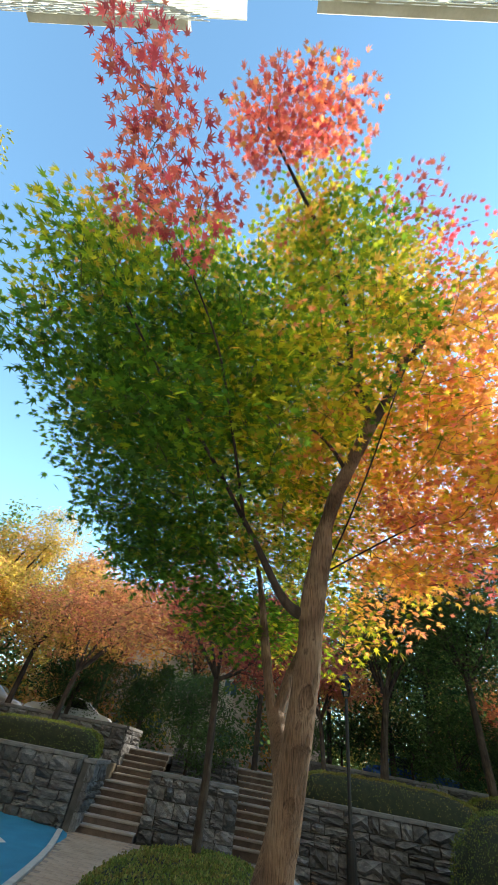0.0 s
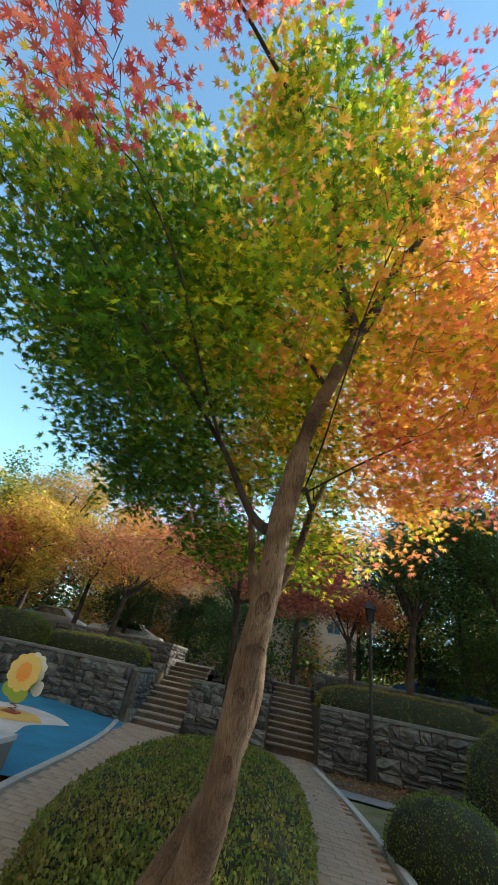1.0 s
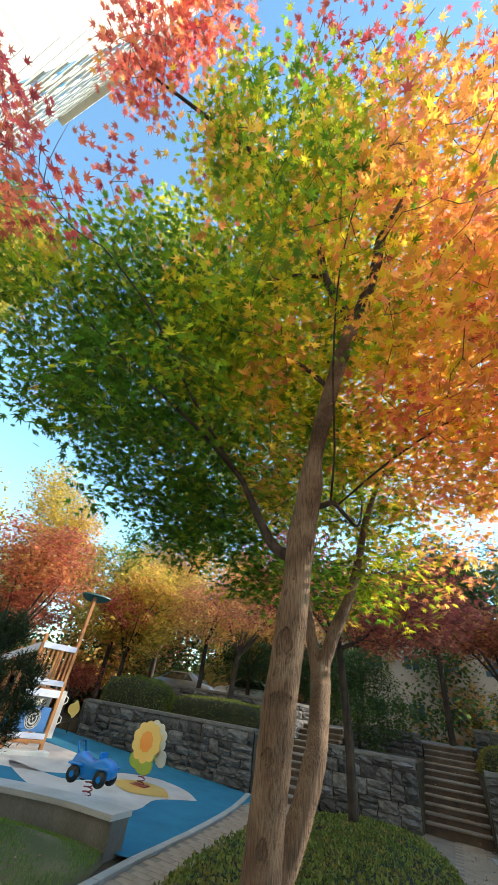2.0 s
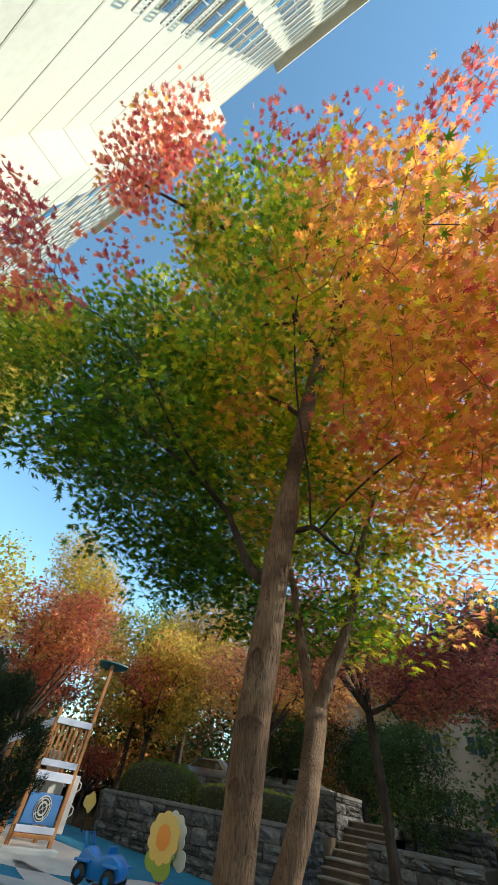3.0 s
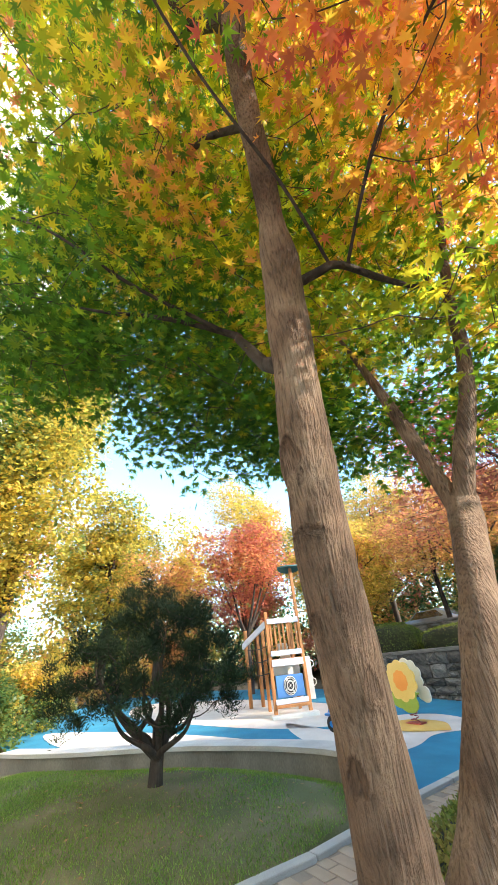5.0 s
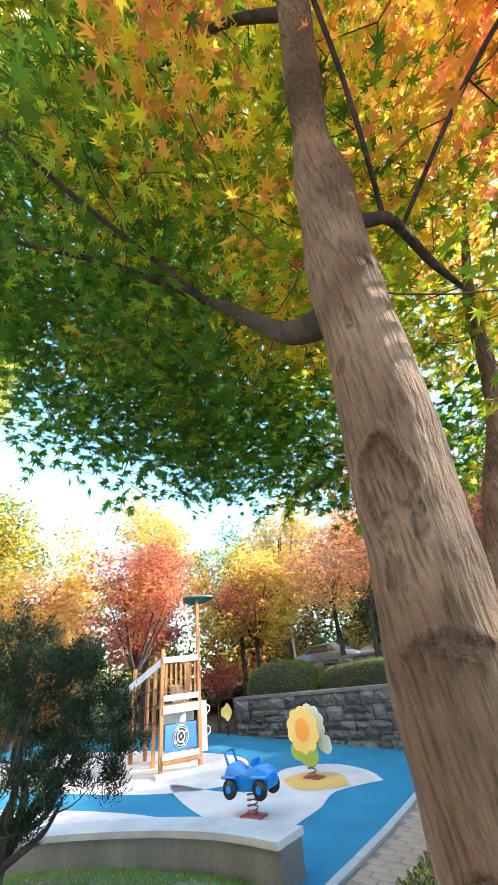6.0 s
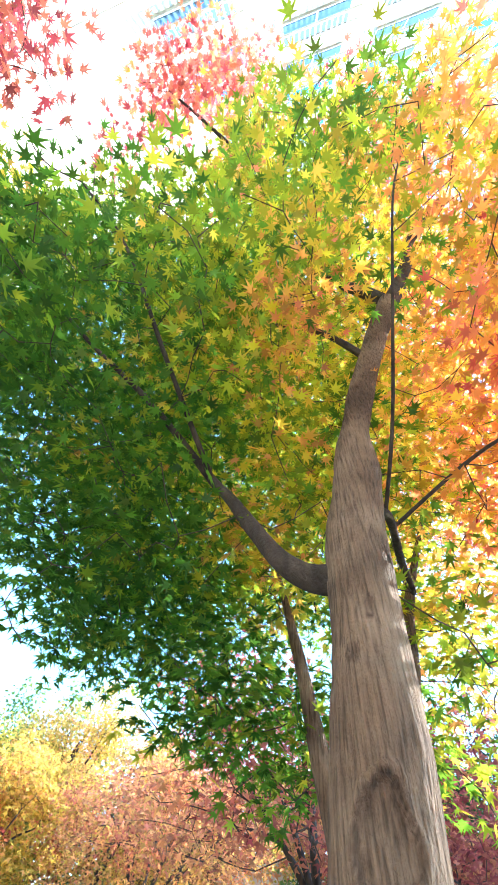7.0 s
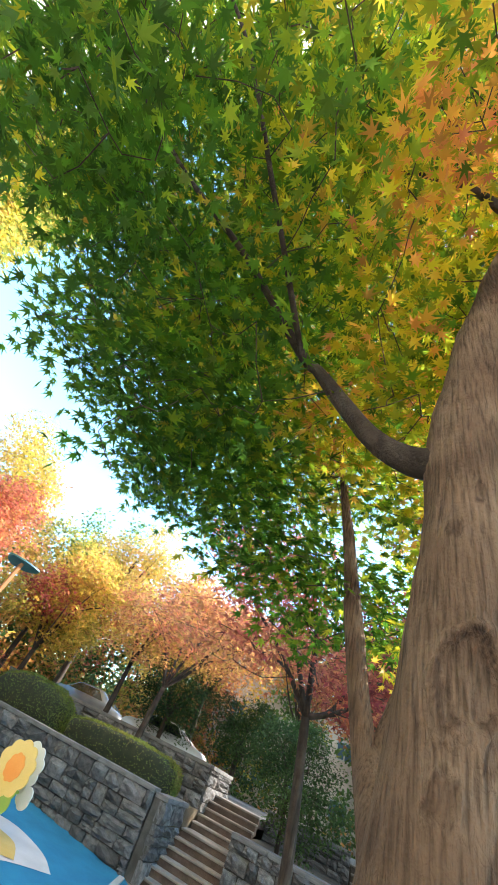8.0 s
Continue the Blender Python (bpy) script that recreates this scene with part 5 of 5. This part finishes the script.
def flower_rider():
    x, y = -1.87, -3.22
    f = thing("spring_rider", (x, y, play_z(x) + 0.02), "flower-shaped spring rider, yellow and white with an orange heart", "spring rider", turn=5)
    part("base", boxes((-0.2, 0.2, -0.12, 0.12, 0, 0.025), bevel=0.006), M["spring_red"], f)
    part("spring", coil(bmesh.new(), 0.085, 0.03, 0.36), M["spring_red"], f, "red coil spring", True)

    def petals(r, k, y0, y1, cz, lobe=0.12, sx=1.0, cx=0.0):
        bm = bmesh.new()
        pts = []
        for i in range(120):
            a = i / 120 * math.tau
            q = r * (1 + lobe * (abs(math.sin(a * k / 2)) - 0.5))
            pts.append((cx + math.cos(a) * q * sx, cz + math.sin(a) * q))
        lo = [bm.verts.new((px, y0, pz)) for px, pz in pts]
        hi = [bm.verts.new((px, y1, pz)) for px, pz in pts]
        bm.faces.new(lo)
        bm.faces.new(hi[::-1])
        for i in range(120):
            j = (i + 1) % 120
            bm.faces.new((lo[i], hi[i], hi[j], lo[j]))
        bmesh.ops.recalc_face_normals(bm, faces=bm.faces)
        return bm

    part("flower_plate", petals(0.39, 10, -0.16, -0.13, 0.82), M["toy_yellow"], f, "yellow scalloped flower plate")
    part("flower_heart", petals(0.2, 9, -0.166, -0.161, 0.82, 0.1, 0.9), M["toy_orange"], f, "orange flower heart")
    part("back_plate", petals(0.37, 10, 0.13, 0.16, 0.86), M["toy_white"], f, "white scalloped flower plate")
    part("leaf_plate", petals(0.24, 3, -0.159, -0.131, 0.47, 0.3, 1.35), M["toy_green"], f, "green leaf plate")
    part("leaf_plate", petals(0.15, 3, 0.13, 0.16, 0.52, 0.2, 1.0, 0.33), M["toy_white"], f, "white leaf plate")
    part("seat", boxes((-0.2, 0.2, -0.129, 0.129, 0.52, 0.56), bevel=0.01), M["toy_green"], f)
    part("mount", boxes((-0.12, 0.12, -0.1, 0.1, 0.36, 0.53), bevel=0.02), M["toy_green"], f)


def car_rider():
    x, y = -1.5, -5.4
    c = thing("spring_rider", (x, y, play_z(x) + 0.02), "glossy blue car-shaped spring rider with black wheels", "spring rider", turn=12)
    part("base", boxes((-0.2, 0.2, -0.12, 0.12, 0, 0.025), bevel=0.006), M["spring_red"], c)
    part("spring", coil(bmesh.new(), 0.085, 0.03, 0.3), M["spring_red"], c, "red and white coil spring", True)
    bm = bmesh.new()
    prof = [(-0.44, 0.36), (-0.46, 0.52), (-0.4, 0.66), (-0.28, 0.7), (-0.16, 0.62), (0.0, 0.58), (0.12, 0.64), (0.26, 0.66), (0.4, 0.6), (0.47, 0.5), (0.46, 0.38), (0.3, 0.32), (-0.3, 0.32)]
    lo = [bm.verts.new((px, -0.16, pz)) for px, pz in prof]
    hi = [bm.verts.new((px, 0.16, pz)) for px, pz in prof]
    bm.faces.new(lo)
    bm.faces.new(hi[::-1])
    for i in range(len(prof)):
        j = (i + 1) % len(prof)
        bm.faces.new((lo[i], hi[i], hi[j], lo[j]))
    bmesh.ops.recalc_face_normals(bm, faces=bm.faces)
    bmesh.ops.bevel(bm, geom=list(bm.edges), offset=0.045, segments=3, affect="EDGES", profile=0.5)
    part("body", bm, M["toy_blue"], c, "moulded blue plastic body", True)
    for px, w in ((-0.3, 0.21), (0.3, 0.21)):
        for s in (-1, 1):
            bm = bmesh.new()
            bmesh.ops.create_cone(bm, segments=24, radius1=0.13, radius2=0.13, depth=0.09, cap_ends=True)
            bmesh.ops.bevel(bm, geom=[e for e in bm.edges if abs(e.verts[0].co.z - e.verts[1].co.z) < 0.01], offset=0.02, segments=2, affect="EDGES")
            wheel = part("wheel", bm, M["toy_black"], c, "black moulded wheel", True)
            wheel.matrix_basis = pose(px, s * w, 0.37, 90, 0, 0)
            bm = bmesh.new()
            bmesh.ops.create_cone(bm, segments=20, radius1=0.055, radius2=0.05, depth=0.1, cap_ends=True)
            part("hub", bm, M["toy_blue"], wheel)
            part("mudguard", boxes((px - 0.15, px + 0.15, s * 0.2 - 0.06, s * 0.2 + 0.06, 0.5, 0.54), bevel=0.018), M["toy_blue"], c)
    bm = bmesh.new()
    tube(bm, [(-0.36, -0.13, 0.66), (-0.44, -0.13, 0.84), (-0.44, 0.13, 0.84), (-0.36, 0.13, 0.66)], 0.022, 8)
    part("backrest", bm, M["toy_blue"], c, "blue tube backrest", True)
    part("dash", boxes((0.1, 0.16, -0.12, 0.12, 0.64, 0.74), bevel=0.015), M["toy_blue"], c)


climbing_tower()
flower_rider()
car_rider()


def butterfly_sign():
    b = thing("butterfly_sign", (-7.5, -0.5, play_z(-7.75)), "small yellow butterfly-shaped play sign on a post", "play sign", turn=20)
    bm = bmesh.new()
    tube(bm, [(0, 0, -0.05), (0, 0, 0.5)], 0.025, 8)
    part("post", bm, M["lamp_metal"], b)
    bm = bmesh.new()
    pts = [(math.cos(a) * 0.17 * (1 + 0.3 * math.cos(2 * a)), math.sin(a) * 0.24 * (1 - 0.2 * math.cos(3 * a))) for a in np.linspace(0, math.tau, 28, endpoint=False)]
    prism(bm, pts, -0.015, 0.015)
    part("plate", bm, M["toy_yellow"], b).matrix_basis = pose(0, -0.03, 0.68, 90, 0, 0)


butterfly_sign()


# ---- lamp, vehicles, buildings ----
def street_lamp():
    p = thing("street_lamp", (7.05, -0.15, 0), "black lamp post with a lantern head by the stone wall", "street lamp")
    for r, z0, z1 in ((0.13, -0.05, 0.85), (0.09, 0.85, 0.95), (0.05, 0.95, 3.85)):
        bm = bmesh.new()
        tube(bm, [(0, 0, z0), (0, 0, z1)], (r, r * 0.9), 12)
        part("pole_section", bm, M["lamp_metal"], p, smooth=False)
    bm = bmesh.new()
    tube(bm, [(0, 0, 3.9), (0, 0, 4.3)], (0.1, 0.17), 6)
    lantern = part("lantern", bm, M["car_glass"], p, "dark lantern glass")
    bm = bmesh.new()
    tube(bm, [(0, 0, 4.3), (0, 0, 4.36), (0, 0, 4.55)], (0.22, 0.2, 0.03), 6)
    part("lantern_roof", bm, M["lamp_metal"], lantern)


street_lamp()


def parked_car(at, turn, paint, label):
    c = thing("car", at, label, "car", "parked cars", turn=turn)
    bm = bmesh.new()
    prof = [(-2.1, 0.35), (-2.15, 0.75), (-1.9, 0.95), (-1.3, 1.0), (-0.75, 1.42), (0.6, 1.45), (1.35, 1.0), (2.0, 0.88), (2.15, 0.6), (2.1, 0.32)]
    lo = [bm.verts.new((x, -0.86 if z < 1.1 else -0.66, z)) for x, z in prof]
    hi = [bm.verts.new((x, 0.86 if z < 1.1 else 0.66, z)) for x, z in prof]
    bm.faces.new(lo)
    bm.faces.new(hi[::-1])
    for i in range(len(prof)):
        j = (i + 1) % len(prof)
        bm.faces.new((lo[i], hi[i], hi[j], lo[j]))
    bmesh.ops.recalc_face_normals(bm, faces=bm.faces)
    bmesh.ops.bevel(bm, geom=list(bm.edges), offset=0.07, segments=2, affect="EDGES")
    part("body", bm, paint, c, smooth=True)
    for s in (-1, 1):
        bm = bmesh.new()
        vs = [bm.verts.new((x, s * (0.88 - 0.2 * (z - 0.98) / 0.42), z)) for x, z in ((-1.15, 1.02), (-0.72, 1.36), (0.55, 1.38), (1.15, 1.02))]
        bm.faces.new(vs)
        part("side_window", bm, M["car_glass"], c)
        for x in (-1.35, 1.35):
            bm = bmesh.new()
            tube(bm, [(x, s * 0.7, 0.32), (x, s * 0.89, 0.32)], 0.32, 20)
            w = part("tyre", bm, M["toy_black"], c)
            bm = bmesh.new()
            tube(bm, [(x, s * 0.88, 0.32), (x, s * 0.9, 0.32)], 0.19, 14)
            part("rim", bm, M["rail"], w)
    return c


parked_car((-4.6, 9.2, 1.76), 8, M["car_white"], "white saloon car parked on the upper lane")
parked_car((-9.5, 9.6, 1.76), 5, M["car_grey"], "dark grey car parked on the upper lane")
parked_car((12.0, 8.6, 1.76), -10, M["car_blue"], "dark blue car parked on the upper lane")
parked_car((8.0, 23.0, 1.76), 80, M["car_white"], "white car parked beyond the steps")


def window_mesh(w, h, glass, name="window"):
    bm = bmesh.new()
    box(bm, -w / 2, w / 2, -0.05, 0.03, -h / 2, h / 2)
    f = 0.08
    for k in range(2):
        n0 = len(bm.faces)
        x0, x1 = -w / 2 + f + k * (w / 2 - f / 2), k * (w / 2 - f / 2) - f / 2
        box(bm, x0, x1, 0.0, 0.045, -h / 2 + f, h / 2 - f)
        bm.faces.ensure_lookup_table()
        for face in bm.faces[n0:]:
            face.material_index = 1
    me = bpy.data.meshes.new(name)
    bm.to_mesh(me)
    bm.free()
    me.materials.append(M["rail"])
    me.materials.append(glass)
    return me


def rail_mesh(w, h):
    bm = bmesh.new()
    box(bm, -w / 2, w / 2, 0.0, 0.05, h - 0.06, h)
    box(bm, -w / 2, w / 2, 0.0, 0.05, 0.0, 0.06)
    n = int(w / 0.16)
    for i in range(n + 1):
        x = -w / 2 + i * w / n
        box(bm, x - 0.02, x + 0.02, 0.005, 0.045, 0.05, h - 0.05)
    me = bpy.data.meshes.new("railing")
    bm.to_mesh(me)
    bm.free()
    me.materials.append(M["rail"])
    return me


WINDOWS = [window_mesh(2.2, 1.35, M["window"]), window_mesh(2.2, 1.35, M["window_blue"])]
RAIL = rail_mesh(2.5, 0.75)
SMALL = window_mesh(1.2, 1.1, M["window"])


def apartment_building(x0, x1, y_front, depth, floors, lead, blank, label, g, canopy):
    """A slab block. The front looks to +y; each floor has windows with railings and a slab line; lead and blank are plain ends."""
    h = floors * 2.8 + 1.5
    b = thing("apartment_building", ((x0 + x1) / 2, y_front - depth / 2, 0), label, "building")
    hw, hd = (x1 - x0) / 2, depth / 2
    part("wall", boxes((-hw, hw, -hd, hd, -0.1, h)), M["tower_wall"], b, "cream rendered wall")
    part("parapet", boxes((-hw - 0.05, hw + 0.05, -hd - 0.05, hd + 0.05, h, h + 0.5)), M["tower_wall"], b)
    part("canopy", boxes((-hw + canopy[0], hw - canopy[1], hd - 0.4, hd + 1.0, h + 0.1, h + 1.5)), M["tower_line"], b, "grey roof canopy standing out over the facade")
    for f in range(1, floors + 1):
        z = f * 2.8
        part("slab_line", boxes((-hw - 0.015, hw + 0.015, -hd - 0.015, hd + 0.015, z - 0.05, z + 0.05)), M["tower_line"], b)
    n = int((x1 - x0 - lead - blank) / 3.3)
    for f in range(floors):
        z = f * 2.8 + 1.5
        for k in range(n):
            x = -hw + lead + 1.9 + k * 3.3
            ob = hang("window", WINDOWS[int(g.random() < 0.3)], None, b)
            ob.matrix_basis = pose(x, hd + 0.03, z)
            ob = tagged(hang("railing", RAIL, None, b), kind="stuff")
            ob.matrix_basis = pose(x, hd + 0.3, z - 0.75)
    return b


apartment_building(-44.5, -5.0, -15.6, 13, 21, 0.0, 2.8, "tall cream apartment tower with rows of windows and railings", np.random.default_rng(2), (14.5, 6.4))
apartment_building(-4.95, 29.0, -17.3, 14, 21, 5.8, 0.0, "tall cream apartment tower set back beside the first one", np.random.default_rng(3), (7.4, 0.0))


def low_house(at, label):
    b = thing("house", at, label, "house")
    part("wall", boxes((-9, 9, -4, 4, -0.2, 7.2)), M["house_wall"], b)
    part("roof", boxes((-9.3, 9.3, -4.3, 4.3, 7.2, 7.7)), M["tower_line"], b)
    for x in (-7, -4.2, -1.4, 1.4, 4.2, 7):
        for z in (1.6, 4.8):
            ob = hang("window", SMALL, None, b)
            ob.matrix_basis = pose(x, -4.03, z, 0, 0, 180)


low_house((1.5, 27, 1.76), "pale pink rendered house beyond the upper lane")
low_house((31.0, 25, 1.0), "pale pink rendered house beside the lane, behind trees")


# ---- loose leaves, grass and paving ----
def litter(name, outline_x, outline_y, count, z, label, g, size=0.045, turn=0.5):
    pos = np.stack((g.uniform(*outline_x, count), g.uniform(*outline_y, count), np.full(count, z)), 1)
    pos[:, 2] += g.random(count) * 0.02
    fwd = np.concatenate((g.normal(size=(count, 2)), g.normal(size=(count, 1)) * 0.15), 1)
    up = np.concatenate((g.normal(size=(count, 2)) * 0.3, np.ones((count, 1))), 1)
    me = leaf_mesh(name, FAR, pos, fwd, up, size * g.uniform(0.7, 1.3, count), np.clip(turn + g.normal(size=count) * 0.3, 0, 1))
    tagged(hang(name, me, M["litter"]), label, "fallen leaves", kind="stuff")


g2 = np.random.default_rng(9)
litter("fallen_leaves", (5.9, 11), (-2.0, -0.1), 2600, 0.01, "brown and orange fallen leaves under the stone wall", g2)
litter("fallen_leaves", (5.0, 5.9), (-4, 1.2), 160, 0.01, "scattered fallen leaves on the paved walk", g2)
for i in range(11):
    litter("fallen_leaves", (4.15, 5.55), (1.34 + 0.3 * i + (0.45 if i > 5 else 0), 1.58 + 0.3 * i + (0.45 if i > 5 else 0)), 26, 0.165 + 0.16 * i, "fallen leaves on a stone step", g2, 0.04, 0.8)
sheet("gravel_strip", [(5.8, -1.9), (11, -2.6), (11, -3.2), (5.9, -2.6)], 0.0, M["gravel"], "strip of grey gravel beside the grass")
sheet("grass_strip", [(5.95, -2.7), (12, -3.3), (12, -9.0), (6.1, -9.0)], -0.02, M["grass_soil"], "patchy grass strip with bare soil")


def grass():
    g = np.random.default_rng(14)
    n = 170000
    x, y = g.uniform(-5.6, 1.05, n), g.uniform(-12.4, -6.9, n)
    share = lawn_share(x, y)
    keep = share < 0.99
    bare = np.array([noise.noise(Vector((a * 1.1, b * 1.1, 3))) for a, b in zip(x, y)])
    # worn to bare soil under the pine
    worn = np.hypot(x + 1.15, y + 9.35)
    keep &= bare < 0.12 + g.normal(size=n) * 0.2
    keep &= g.random(n) < np.clip(worn / 1.5 - 0.25, 0.08, 1)
    x, y, share = x[keep], y[keep], share[keep]
    z = 0.04 + 0.34 * (1 - share ** 1.8)
    pos = np.stack((x, y, z), 1)
    fwd = np.concatenate((g.normal(size=(len(x), 2)) * 0.5, np.ones((len(x), 1))), 1)
    me = leaf_mesh("grass", (np.array([(-0.12, 0, 0), (0.12, 0, 0), (0, 1, 0.0)]), np.array([(0, 1, 2)])), pos, fwd, g.normal(size=pos.shape), g.uniform(0.018, 0.045, len(x)), np.clip(0.4 + g.normal(size=len(x)) * 0.25, 0, 1))
    tagged(hang("grass", me, M["grass"]), "short mown grass on the lawn mound", "grass", kind="stuff")
    pos = np.stack((g.uniform(-3.4, 0.5, 130), g.uniform(-10.8, -7.4, 130), np.zeros(130)), 1)
    pos[:, 2] = [lawn_z(a, b) + 0.025 for a, b in pos[:, :2]]
    me = leaf_mesh("fallen_leaves", MAPLE, pos, np.concatenate((g.normal(size=(130, 2)), np.zeros((130, 1))), 1), np.array((0, 0, 1.0)) + g.normal(size=pos.shape) * 0.3, g.uniform(0.03, 0.055, 130), np.clip(0.8 + g.normal(size=130) * 0.2, 0, 1))
    tagged(hang("fallen_leaves", me, M["litter"]), "dry pale leaves scattered on the lawn", "fallen leaves", kind="stuff")


grass()


def pavers():
    """Brown paving blocks of the walks, laid in running bond."""
    floor = bpy.data.objects["pavement"]
    g = np.random.default_rng(17)
    bm = box(bmesh.new(), -0.145, 0.145, -0.07, 0.07, -0.04, 0.0, 0.006)
    me = bpy.data.meshes.new("paver")
    bm.to_mesh(me)
    bm.free()
    me.materials.append(M["paver"])

    def inside(x, y):
        left = np.interp(y, [-9.1, -6.7, -4.9, -2.5, 0], [1.2, 0.9, 0.72, 0.36, -0.1])
        right = np.interp(y, [-9.5, -8.5, -7, -4, -2.5, 0], [2.5, 2.1, 1.95, 1.8, 1.75, 1.5])
        return (left < x < right and -9.3 < y < -0.1) or (4.75 < x < np.interp(y, [-9, -6, -4, -2, 0], [6.2, 6.1, 5.95, 5.7, 5.45]) and -8 < y < 0.8)

    spots = []
    for r in range(70):
        for c in range(22):
            x, y = 0.1 + c * 0.3 + (0.15 if r % 2 else 0), -9.2 + r * 0.15
            if inside(x, y) and c * 0.3 < 6:
                spots.append((x, y))
    near = sorted(spots, key=lambda p: p[1])
    for x, y in near[:300]:
        ob = hang("paver", me, None, floor)
        ob.matrix_basis = pose(x, y, 0.004 + g.uniform(0, 0.004), g.normal() * 0.3, g.normal() * 0.3, g.normal() * 0.5)
    base_v = np.array([v.co for v in me.vertices])
    faces = [tuple(p.vertices) for p in me.polygons]
    vs, fs = [], []
    for i, (x, y) in enumerate(near[300:]):
        vs += [tuple(q) for q in base_v + np.array((x, y, 0.004 + g.uniform(0, 0.004)))]
        fs += [tuple(k + i * len(base_v) for k in f) for f in faces]
    rest = bpy.data.meshes.new("pavers_far")
    rest.from_pydata(vs, [], fs)
    tagged(hang("pavers_far", rest, M["paver"], floor), kind="stuff")


pavers()
